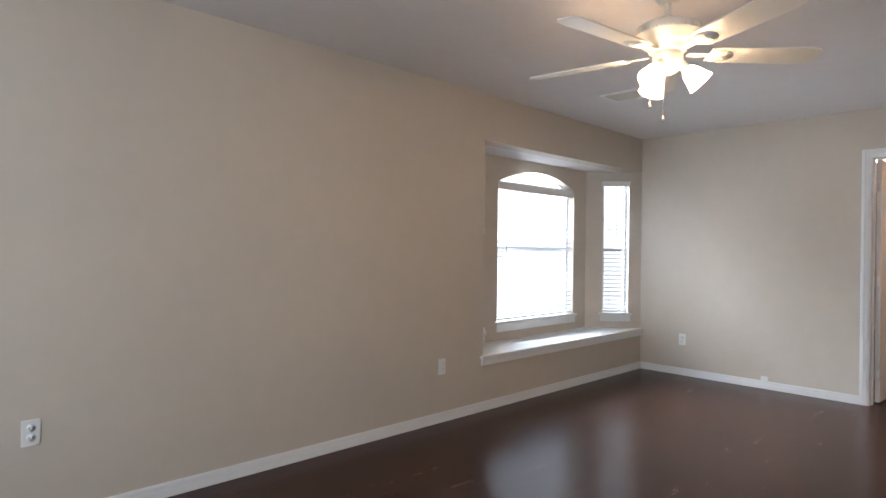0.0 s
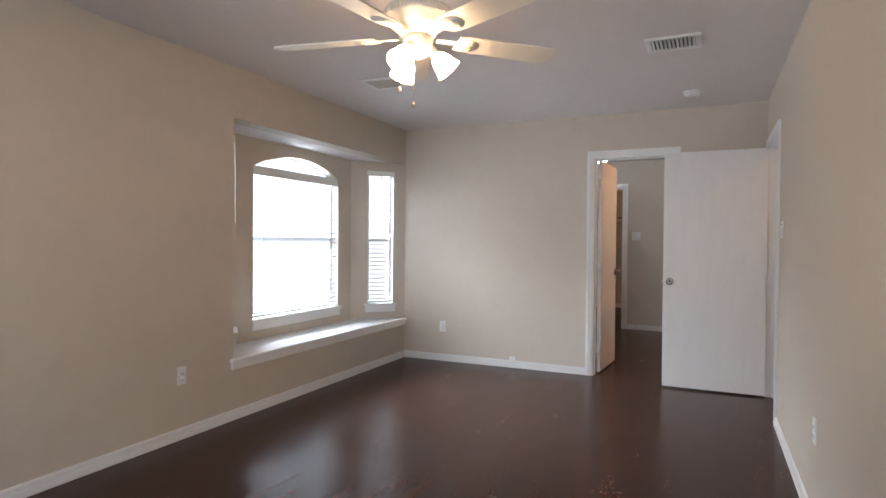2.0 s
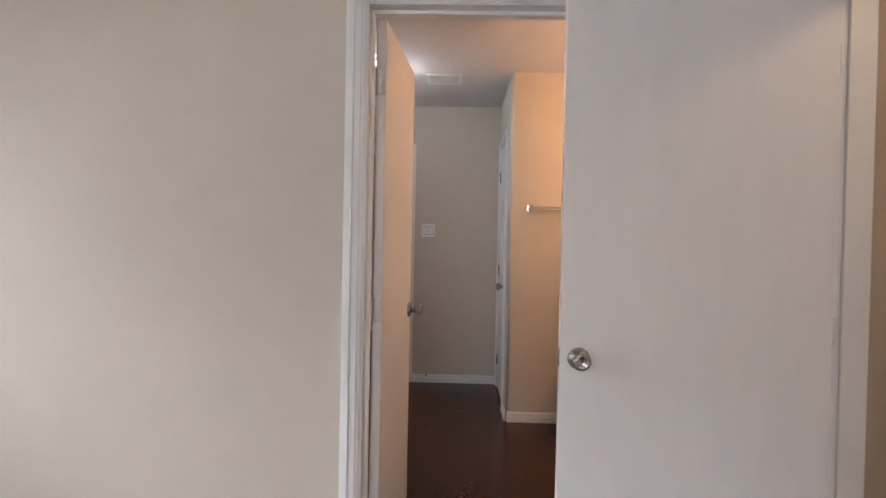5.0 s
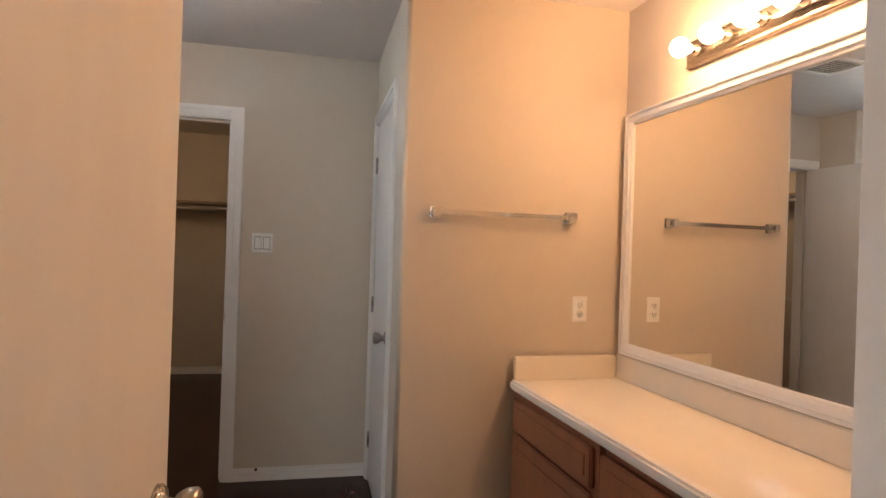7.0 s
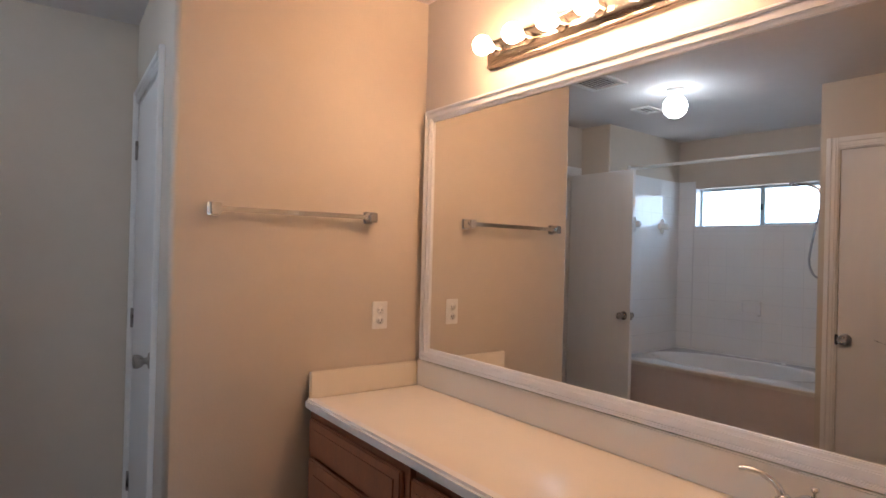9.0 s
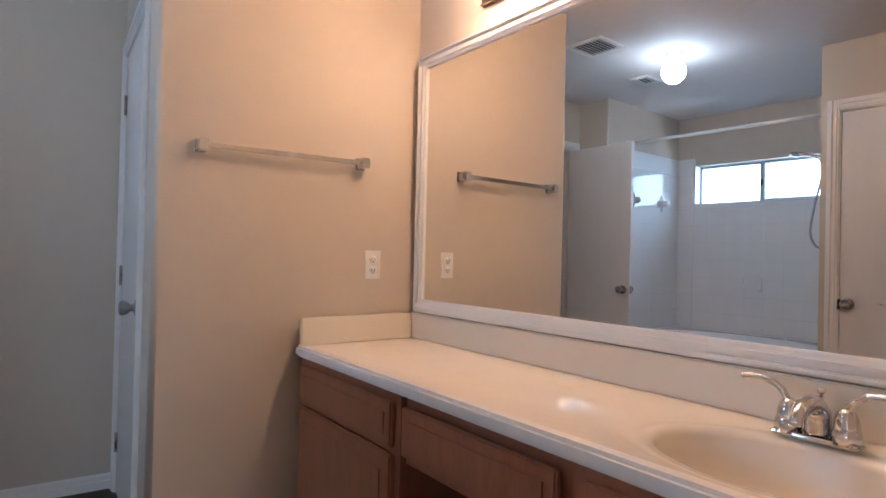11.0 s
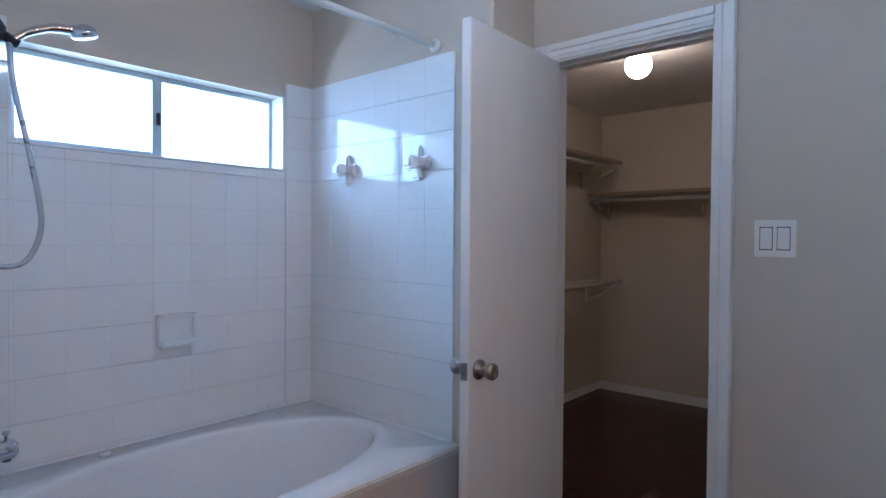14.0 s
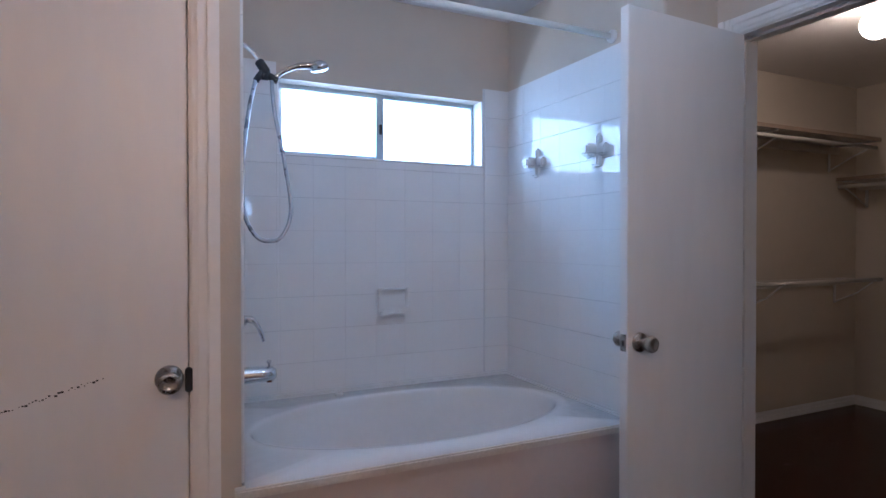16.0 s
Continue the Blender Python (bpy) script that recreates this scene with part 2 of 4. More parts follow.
# ---- the shell ----
H = 2.45
FAR, BATH, BACK = 5.615, 5.735, 8.87        # the bedroom's far wall, its bath side, the bath's back wall
RIGHT, MIRX = 3.372, 3.62
WEST = -0.062                               # the bedroom's long wall
LINX, TOWY = 2.61, 7.795
ALC0, ALCF, ALC1 = 7.060, 7.100, 8.59                    # the tub's alcove
TOIX = 1.15                                 # the wall of the closed toilet room

setting("ceiling", boxes((-0.19, -1.8, H, 4.7, 11.8, H + 0.12)), CEIL, "beige textured painted ceiling", "ceiling")
wall_along_y("wall_west", -0.2, WEST, -1.7, FAR, [(3.11, FAR - 0.002, 0.38, 2.093)], label="beige painted outer wall with a bay recess")
wall_along_y("wall_bath_west", -0.14, 0, BATH, 8.59, [(7.357, 8.428, 1.655, 2.005)], label="beige painted outer wall with a high window")
wall_along_x("wall_south", -0.2, RIGHT + 0.12, -1.82, -1.7, [(1.0, 2.6, 0.7, 2.05)], label="beige painted bedroom wall with a window")
wall_along_y("wall_east", RIGHT, RIGHT + 0.12, -1.7, FAR, [(4.655, 5.495, 0, 2.06)], label="beige painted bedroom wall with a doorway")
wall_along_x("wall_north", -0.2, 4.7, FAR, BATH, [(1.935, 2.645, 0, 2.06)], label="beige painted wall between bedroom and bath")
wall_along_y("wall_hall_east", 4.58, 4.7, 3.4, FAR)
wall_along_x("wall_hall_south", RIGHT + 0.12, 4.7, 3.28, 3.4)
wall_vanity = wall_along_y("wall_vanity", MIRX, MIRX + 0.12, BATH, TOWY + 0.12)
wall_along_x("wall_towel", LINX + 0.02, MIRX, TOWY, TOWY + 0.1)
wall_along_y("wall_linen", LINX, LINX + 0.1, TOWY + 0.02, BACK, [(8.05, 8.80, 0, 2.06)])
wall_along_x("wall_bath_back", 1.10, 2.71, BACK, BACK + 0.12, [(1.165, 1.808, 0, 2.06)], label="beige painted bath wall with closet doorway")
wall_along_x("wall_tub_end", 0.0, 1.10, ALC1, BACK + 0.12)
wall_along_y("wall_toilet", TOIX - 0.12, TOIX, BATH, ALC0, [(6.28, 6.975, 0, 2.06)])
wall_along_x("wall_tub_faucet", 0.0, 0.935, ALC0 - 0.1, ALCF)
wall_along_x("wall_tub_stub", 0.935, TOIX - 0.12, ALC0 - 0.1, ALC0)
wall_along_y("wall_linen_east", MIRX, MIRX + 0.12, TOWY + 0.12, BACK + 0.12)
wall_along_y("wall_closet_west", -0.14, 0, BACK + 0.12, 11.87)
wall_along_x("wall_closet_north", 0, 2.95, 11.75, 11.87)
wall_along_y("wall_closet_east", 2.83, 2.95, BACK + 0.12, 11.75)

# bullnose corners of the linen closet and of the tub's end wall
for nm, x, y, rad in (("corner_bead_linen", LINX + 0.02, TOWY + 0.02, 0.02), ("corner_bead_tub", 1.096, ALC1 + 0.004, 0.007)):
    bm = bmesh.new()
    lathe(bm, [(rad, 0.0), (rad, H)], pose(x, y, 0), 40)
    setting(nm, bm, WALL, "rounded beige plaster corner", "wall corner")

setting("backdrop", boxes((-3.4, -10, -0.36, -3.3, 20, 9)), SKYGLOW, "plain bright overcast sky outside the windows", "backdrop")
ground = setting("ground", boxes((-400, -400, -0.5, 400, 400, -0.35)), GROUND, "pale gravel ground outside the house", "ground")


def facet(name, m, length, z0, z1, openings, rise=0.0, low=0.38):
    """A bay wall in its own frame: u along, v outwards; an arched head over the opening where rise is given."""
    bm = bmesh.new()
    for a0, c0, a1, c1 in wall_rows(0, length, z0, z1, openings):
        if rise and abs(c1 - z1) < 1e-6 and c0 > z0 and a0 > 0:
            n, w = 24, a1 - a0
            rad = (w * w / 4 + rise * rise) / (2 * rise)
            for k in range(n):
                u0, u1 = a0 + w * k / n, a0 + w * (k + 1) / n
                h = [c0 + math.sqrt(rad * rad - (u - a0 - w / 2) ** 2) - (rad - rise) for u in (u0, u1)]
                vs = [bm.verts.new((u, v, z)) for v in (0, 0.12) for u, z in ((u0, h[0]), (u1, h[1]), (u1, z1), (u0, z1))]
                for q in ((0, 1, 2, 3), (4, 7, 6, 5), (0, 4, 5, 1), (3, 2, 6, 7)):
                    bm.faces.new([vs[i] for i in q])
        else:
            put_box(bm, a0, 0, c0, a1, 0.12, c1)
    bmesh.ops.remove_doubles(bm, verts=bm.verts, dist=0.0001)
    bmesh.ops.transform(bm, matrix=m, verts=bm.verts)
    return setting(name, bm, WALL, "beige painted wall of the bay window", "wall")


BAYX, Y0, Y1 = WEST - 0.42, 3.11, 5.615
D = math.hypot(0.42, 0.42)
# local u runs along the wall seen from the room, v outwards
FC = Matrix(((0, -1, 0, BAYX), (1, 0, 0, Y0 + 0.42), (0, 0, 1, 0), (0, 0, 0, 1)))
s = math.sqrt(0.5)
FL = Matrix(((-s, -s, 0, WEST), (s, -s, 0, Y0), (0, 0, 1, 0), (0, 0, 0, 1)))
FR = Matrix(((s, -s, 0, BAYX), (s, s, 0, Y1 - 0.42), (0, 0, 1, 0), (0, 0, 0, 1)))
CL = Y1 - Y0 - 0.84
CW0, CW1 = CL / 2 - 0.605, CL / 2 + 0.605
facet("wall_bay_middle", FC, CL, 0.40, 2.093, [(CW0, CW1, 0.575, 1.865)], rise=0.135)
facet("wall_bay_near", FL, D, 0.40, 2.093, [(0.135, 0.415, 0.57, 2.0)])
facet("wall_bay_far", FR, D, 0.40, 2.093, [(0.18, 0.46, 0.57, 2.0)])


def bay_plate(name, z0, z1, mat, label, category):
    bm = bmesh.new()
    o = 0.18
    ring = [(WEST - 0.004, Y0), (BAYX - o, Y0 + 0.42 - o * 0.4), (BAYX - o, Y1 - 0.42 + o * 0.4), (WEST - 0.004, Y1)]
    lo = [bm.verts.new((x, y, z0)) for x, y in ring]
    hi = [bm.verts.new((x, y, z1)) for x, y in ring]
    bm.faces.new(lo[::-1])
    bm.faces.new(hi)
    for k in range(len(ring)):
        j = (k + 1) % len(ring)
        bm.faces.new((lo[k], lo[j], hi[j], hi[k]))
    return setting(name, bm, mat, label, category)


bay_plate("bay_soffit", 2.0945, 2.2, CEIL, "pale painted underside of the bay's head", "soffit")
bay_plate("bay_seat", 0.36, 0.425, SEAT, "white painted window seat in the bay", "window seat")
nose = thing("seat_nosing", pose(WEST, 0, 0), "white stepped wooden nosing of the window seat", "trim", kind="structure")
part("nosing", boxes((-0.01, Y0 - 0.03, 0.402, 0.032, FAR - 0.001, 0.428), bevel=0.006), TRIM, nose)
part("apron_strip", boxes((0.001, Y0 - 0.022, 0.352, 0.018, FAR - 0.001, 0.402), bevel=0.004), TRIM, nose)


def baseboard(a, b, n):
    """A white board along the wall foot from a to b; n: the way into the room."""
    (ax, ay), (bx, by) = a, b
    bm = bmesh.new()
    for z0, z1, d in ((0, 0.040, 0.015), (0.040, 0.047, 0.008), (0.047, 0.066, 0.012), (0.066, 0.073, 0.007)):
        x0, x1 = sorted((ax, bx))
        y0, y1 = sorted((ay, by))
        if n[0]:
            x0, x1 = sorted((ax, ax + n[0] * d))
        else:
            y0, y1 = sorted((ay, ay + n[1] * d))
        put_box(bm, x0, y0, z0, x1, y1, z1, bevel=0.002)
    setting("baseboard", bm, TRIM, "white painted stepped baseboard", "baseboard")


for a, b, n in (((WEST, -1.7), (WEST, FAR), (1, 0)), ((WEST + 0.014, FAR), (1.884, FAR), (0, -1)), ((2.71, FAR), (RIGHT, FAR), (0, -1)), ((RIGHT, -1.7), (RIGHT, 4.615), (-1, 0)),
                ((WEST, -1.7), (RIGHT, -1.7), (0, 1)), ((RIGHT + 0.12, FAR), (4.58, FAR), (0, -1)), ((1.855, BACK), (LINX, BACK), (0, -1)),
                ((LINX + 0.006, TOWY), (3.12, TOWY), (0, -1)), ((LINX, TOWY + 0.006), (LINX, 7.99), (-1, 0)), ((0, 9.0), (0, 11.75), (1, 0)), ((0.014, 11.75), (2.83, 11.75), (0, -1)),
                ((2.83, 9.0), (2.83, 11.75), (-1, 0)), ((1.1, ALC1), (1.1, BACK), (1, 0))):
    baseboard(a, b, n)

# ---- doors ----


def knob_into(parent, x, y, z, side):
    bm = bmesh.new()
    m = pose(x, y, z, -90 * side)
    lathe(bm, [(0.033, 0), (0.033, 0.006), (0.029, 0.011), (0.014, 0.014), (0.012, 0.026), (0.020, 0.032), (0.0265, 0.044), (0.0275, 0.056), (0.024, 0.062), (0.016, 0.064), (0.012, 0.061)], m)
    part("door_knob", bm, NICKEL, parent, "satin nickel round door knob")


def door(name, m, w, s, t, angle, label, knob=0.925, backset=0.058, gap=0.0, h=2.04, inner=True, outer=True):
    """x from hinge to latch, the leaf swings to the side s of y; the wall lies on the other side."""
    d = thing(name, m, label, "door", kind="structure")

    def b(*rows, bevel=0.0):
        return boxes(*[(x0, min(s * y0, s * y1), z0, x1, max(s * y0, s * y1), z1) for x0, y0, z0, x1, y1, z1 in rows], bevel=bevel)
    part("jamb", b((-0.019, -t, 0, 0, 0, h + 0.019), (w, -t, 0, w + 0.019, 0, h + 0.019), (0, -t, h, w, 0, h + 0.019)), TRIM, d)
    part("door_stop", b((0, -0.07, 0, 0.012, -0.037, h - 0.012), (w - 0.012, -0.07, 0, w, -0.037, h - 0.012), (0, -0.07, h - 0.012, w, -0.037, h), bevel=0.002), TRIM, d)
    for on, face, sg in ((inner, 0.0, 1), (outer, -t, -1)):
        if on:
            for nm, q in (("casing", ((-0.072, 0, -0.006, h + 0.072),)), ("casing", ((w + 0.006, 0, w + 0.072, h + 0.072),)), ("casing", ((-0.006, h + 0.006, w + 0.006, h + 0.072),))):
                x0, z0, x1, z1 = q[0]
                rows = [(x0, face, z0, x1, face + sg * 0.011, z1)]
                up = z0 > 0
                for k0, k1, e in ((0.18, 0.40, 0.016), (0.55, 0.95, 0.019)):
                    if up:
                        rows.append((x0, face, z0 + (z1 - z0) * k0, x1, face + sg * e, z0 + (z1 - z0) * k1))
                    else:
                        f0, f1 = (k0, k1) if x0 > 0 else (1 - k1, 1 - k0)
                        rows.append((x0 + (x1 - x0) * f0, face, z0, x0 + (x1 - x0) * f1, face + sg * e, z1))
                part(nm, b(*rows, bevel=0.003), TRIM, d)
    leaf = part("door_leaf", b((0.003, -0.035, 0.014, w - 0.003, 0, h - 0.003), bevel=0.002), DOOR, d, m=pose(gap, s * gap * 0.5, 0, 0, 0, s * angle))
    for side, y in ((1, 0.0), (-1, -0.035)):
        if angle or side == 1:
            knob_into(leaf, w - backset, s * y, knob, s * side)
    part("latch_plate", b((w - 0.0035, -0.030, knob - 0.028, w - 0.0015, -0.005, knob + 0.028), (w - 0.003, -0.022, knob - 0.008, w + 0.008, -0.012, knob + 0.008)), NICKEL, leaf)
    part("strike_plate", b((w - 0.002, -0.034, knob - 0.03, w + 0.001, -0.004, knob + 0.03)), NICKEL, d)
    for z in (0.24, 1.02, 1.82):
        bm = b((-0.002, -0.034, z - 0.044, 0.0025, -0.002, z + 0.044), (0.003, -0.0005, z - 0.044, 0.026, 0.001, z + 0.044))
        lathe(bm, [(0.006, z - 0.046), (0.006, z + 0.046)], pose(0, s * 0.005, 0), 10)
        part("hinge", bm, TRIM if angle else NICKEL, leaf)
    return d, leaf


def frame_at(x, y, ux, uy):
    return Matrix(((ux, -uy, 0, x), (uy, ux, 0, y), (0, 0, 1, 0), (0, 0, 0, 1)))


door("door_bath", frame_at(1.955, BATH, 1, 0), 0.67, 1, 0.12, 86.2, "open white flush bath door, lit warm by the vanity", knob=0.950, gap=0.008)
door("door_bedroom", frame_at(RIGHT, 5.475, 0, -1), 0.80, -1, 0.12, 90.5, "open white flush bedroom door with nickel knob")
door("door_closet", frame_at(1.185, BACK, 1, 0), 0.604, -1, 0.12, 87, "open white flush door of the walk-in closet")
door("door_linen", frame_at(LINX, 8.78, 0, -1), 0.71, -1, 0.1, 0, "closed white linen closet door with nickel knob", outer=False)
_, tleaf = door("door_toilet", frame_at(TOIX, 6.30, 0, 1), 0.655, -1, 0.12, 0, "closed white toilet room door with scuff marks", backset=0.045, outer=False)
bm = bmesh.new()
rnd = random.Random(4)
for k in range(46):
    u = k / 45
    if rnd.random() < 0.8:
        r = rnd.uniform(0.0007, 0.0022)
        x, z = 0.19 + 0.28 * u, 0.855 + 0.085 * u + rnd.uniform(-0.003, 0.003)
        put_box(bm, x - r * 1.4, -0.0012, z - r, x + r * 1.4, 0.0, z + r)
part("scuff_marks", bm, BLACK, tleaf, "dark line of small scuffs")
strike = part("strike_lip", boxes((0.645, -0.012, 0.89, 0.662, -0.0005, 0.95), bevel=0.003), BLACK, bpy.data.objects["door_toilet"])

# ---- windows and blinds ----


def arch_band(bm, u0, u1, z, rise, v0, v1, thick):
    n, w = 24, u1 - u0
    rad = (w * w / 4 + rise * rise) / (2 * rise)
    c = z + rise - rad
    a0 = math.asin(w / 2 / rad)
    rows = []
    for k in range(n + 1):
        a = -a0 + 2 * a0 * k / n
        rows.append([bm.verts.new(((u0 + u1) / 2 + r * math.sin(a), v, max(z, c + r * math.cos(a)))) for r, v in ((rad, v0), (rad, v1), (rad - thick, v1), (rad - thick, v0))])
    for a, b in zip(rows, rows[1:]):
        for k in range(4):
            bm.faces.new((a[k], a[(k + 1) % 4], b[(k + 1) % 4], b[k]))


def pane_into(parent, u0, u1, z0, z1, v, mat):
    p = part("pane", boxes((u0, v, z0, u1, v + 0.004, z1)), mat, parent)
    p.visible_shadow = False
    return p


def bay_window(name, m, u0, u1, z0, z1, rise=0.0):
    w = thing(name, m, "white vinyl single-hung window" + (" with an arched head" if rise else ", tall and narrow"), "window", kind="structure")
    v0, v1 = 0.075, 0.115
    mid = 1.262
    fr = part("window_frame", boxes((u0, v0, z0, u0 + 0.035, v1, z1), (u1 - 0.035, v0, z0, u1, v1, z1), (u0 + 0.035, v0, z0, u1 - 0.035, v1, z0 + 0.04), (u0 + 0.035, v0, z1 - 0.035, u1 - 0.035, v1, z1), bevel=0.003), VINYL, w)
    part("meeting_rail", boxes((u0 + 0.035, v0 - 0.01, mid - 0.018, u1 - 0.035, v1, mid + 0.018), bevel=0.003), VINYL, w)
    pane_into(w, u0 + 0.03, u1 - 0.03, z0 + 0.035, mid, 0.088, PANE)
    pane_into(w, u0 + 0.03, u1 - 0.03, mid, z1 - 0.03, 0.10, PANE)
    net = part("insect_screen", boxes((u0 + 0.02, 0.116, z0 + 0.01, u1 - 0.02, 0.118, mid)), SCREEN, w, "grey woven insect screen over the lower sash")
    net.visible_shadow = False
    if rise:
        bm = bmesh.new()
        arch_band(bm, u0, u1, z1, rise, v0, v1, 0.02)
        part("arch_frame", bm, VINYL, w)
        part("arch_bar", boxes((u0, 0.02, z1 - 0.012, u1, 0.075, z1 + 0.012), bevel=0.003), VINYL, w)
        part("fastener", boxes((u1 - 0.05, 0.07, 1.45, u1 - 0.04, 0.078, 1.475)), BLACK, w)
    e = 0.035
    part("window_sill", boxes((u0 - e, -0.035, z0 - 0.005, u1 + e, 0.075, z0 + 0.018), bevel=0.005), TRIM, w)
    part("sill_apron", boxes((u0 - e * 0.6, -0.020, z0 - 0.072, u1 + e * 0.6, -0.001, z0 - 0.006), bevel=0.006), TRIM, w)
    return w


bay_window("window_bay_middle", FC, CW0, CW1, 0.575, 1.865, 0.135)
bay_window("window_bay_near", FL, 0.135, 0.415, 0.57, 2.0)
bay_window("window_bay_far", FR, 0.18, 0.46, 0.57, 2.0)


def blind(m, u0, u1, z0, z1, proud, wand, dark=False):
    """A slatted blind in the opening u0..u1, z0..z1."""
    b = thing("window_blind", m, "white slatted blind, lowered with open slats", "window blind", "blinds of the bay window")
    v = 0.034 if not proud else 0.022
    e = 0.012 if proud else -0.004
    part("headrail", boxes((u0 - e, v - 0.03, z1 - 0.055, u1 + e, v + 0.026, z1 - 0.002), bevel=0.004), PLATE, b)
    slat = bmesh.new()
    w, n = u1 - u0 - 0.016, 6
    for k in range(2):
        for i in range(n + 1):
            q = i / n - 0.5
            slat.verts.new((-w / 2 if k == 0 else w / 2, q * 0.044, 0.003 * (1 - 4 * q * q)))
    slat.verts.ensure_lookup_table()
    for i in range(n):
        f = slat.faces.new([slat.verts[j] for j in (i, i + 1, n + 2 + i, n + 1 + i)])
        f.smooth = True
    bmesh.ops.solidify(slat, geom=slat.faces[:], thickness=0.0018)
    me = mesh_of("slat", slat, SLAT)
    top, low = z1 - 0.075, z0 + 0.045
    count = int((top - low) / 0.043)
    rnd = random.Random(7)
    for k in range(count):
        part("slat", me, SLAT, b, m=pose((u0 + u1) / 2, v, top - k * (top - low) / (count - 1), 9 + rnd.uniform(-2, 2), rnd.uniform(-0.25, 0.25), 0))
    part("bottom_rail", boxes((u0 + 0.008, v - 0.022, z0 + 0.012, u1 - 0.008, v + 0.022, z0 + 0.028), bevel=0.004), PLATE, b)
    for f in ((0.12, 0.5, 0.88) if u1 - u0 > 0.6 else (0.25, 0.75)):
        bm = bmesh.new()
        u = u0 + (u1 - u0) * f
        for q in (-0.024, 0.024):
            tube(bm, [(u, v + q, z1 - 0.05), (u, v + q, z0 + 0.02)], 0.0009, 6)
        part("ladder_cord", bm, PLATE, b)
    bm = bmesh.new()
    tube(bm, [(u0 + wand, v - 0.034, z1 - 0.05), (u0 + wand, v - 0.036, z1 - 0.62)], 0.003, 8)
    part("tilt_wand", bm, BLACK if dark else PLATE, b)
    return b


blind(FC, CW0 + 0.002, CW1 - 0.002, 0.593, 1.853, False, 0.12)
blind(FL, 0.137, 0.413, 0.588, 1.998, True, 0.14)
blind(FR, 0.182, 0.458, 0.588, 1.998, True, 0.14, True)

sw = thing("window_south", pose(0, 0, 0), "plain white vinyl bedroom window behind the entry", "window", kind="structure")
part("window_frame", boxes((1.0, -1.80, 0.7, 1.04, -1.74, 2.05), (2.56, -1.80, 0.7, 2.6, -1.74, 2.05), (1.04, -1.80, 0.7, 2.56, -1.74, 0.74), (1.04, -1.80, 2.01, 2.56, -1.74, 2.05), (1.78, -1.80, 0.74, 1.82, -1.74, 2.01), bevel=0.003), VINYL, sw)

# the bath window, high in the tub's wall
bw = thing("window_bath", pose(0, 0, 0), "frosted sliding bath window in an aluminium frame", "window", kind="structure")
A0, A1, B0, B1 = 7.357, 8.428, 1.655, 2.005
part("window_frame", boxes((-0.13, A0, B0, -0.085, A0 + 0.025, B1), (-0.13, A1 - 0.025, B0, -0.085, A1, B1), (-0.13, A0 + 0.025, B0, -0.085, A1 - 0.025, B0 + 0.022), (-0.13, A0 + 0.025, B1 - 0.022, -0.085, A1 - 0.025, B1), bevel=0.002), ALU, bw)
part("sash", boxes((-0.118, 7.86, B0 + 0.022, -0.075, 7.90, B1 - 0.022), (-0.11, A0 + 0.025, B0 + 0.022, -0.085, A0 + 0.042, B1 - 0.022), (-0.11, A0 + 0.042, B0 + 0.022, -0.085, 7.86, B0 + 0.036), bevel=0.002), ALU, bw)
part("sash_latch", boxes((-0.075, 7.874, 1.80, -0.062, 7.888, 1.85), bevel=0.002), BLACK, bw)
for a, b, x in ((A0 + 0.03, 7.87, -0.105), (7.89, A1 - 0.02, -0.12)):
    p = part("pane", boxes((x, a, B0 + 0.015, x + 0.004, b, B1 - 0.015)), FROST, bw)
    p.visible_shadow = False
part("reveal", boxes((-0.084, A0 + 0.0005, B0 + 0.001, 0.010, A1 - 0.0005, B0 + 0.010), (-0.084, A0 + 0.0005, B0 + 0.010, 0.010, A0 + 0.010, B1), (-0.084, A1 - 0.010, B0 + 0.010, 0.010, A1 - 0.0005, B1)), PORC, bw)

# ---- fittings on walls and ceilings ----


def wall_plate(name, m, kind_of, label):
    """A wall plate in its own frame: x across, z up, y out of the wall."""
    p = thing(name, m, label, "outlet" if kind_of == "outlet" else "switch" if kind_of == "switch" else "wall plate")
    w = 0.115 if kind_of == "switch" else 0.07
    part("cover", boxes((-w / 2, 0, -0.057, w / 2, 0.006, 0.057), bevel=0.0025), PLATE, p)
    if kind_of == "outlet":
        for z in (-0.021, 0.021):
            bm = bmesh.new()
            lathe(bm, [(0.0165, 0), (0.0165, 0.003)], pose(0, 0.0055, z, -90), 20)
            r = part("receptacle", bm, PLATE, p)
            part("slots", boxes((-0.008, 0.0083, z - 0.004, -0.0055, 0.0092, z + 0.006), (0.0055, 0.0083, z - 0.003, 0.008, 0.0092, z + 0.005), (-0.002, 0.0083, z - 0.011, 0.002, 0.0092, z - 0.007)), SLOT, r)
    elif kind_of == "switch":
        for x in (-0.024, 0.024):
            part("rocker_frame", boxes((x - 0.0185, 0.006, -0.036, x + 0.0185, 0.0066, 0.036)), SLOT, p)
            part("rocker", boxes((x - 0.0165, 0.0045, -0.033, x + 0.0165, 0.009, 0.033), bevel=0.0018), PLATE, p)
    for z in (-0.049, 0.049) if kind_of == "switch" else (0,):
        bm = bmesh.new()
        lathe(bm, [(0.003, 0), (0.0025, 0.001)], pose(0, 0.006, z, -90), 10)
        part("screw", bm, PLATE, p)
    return p


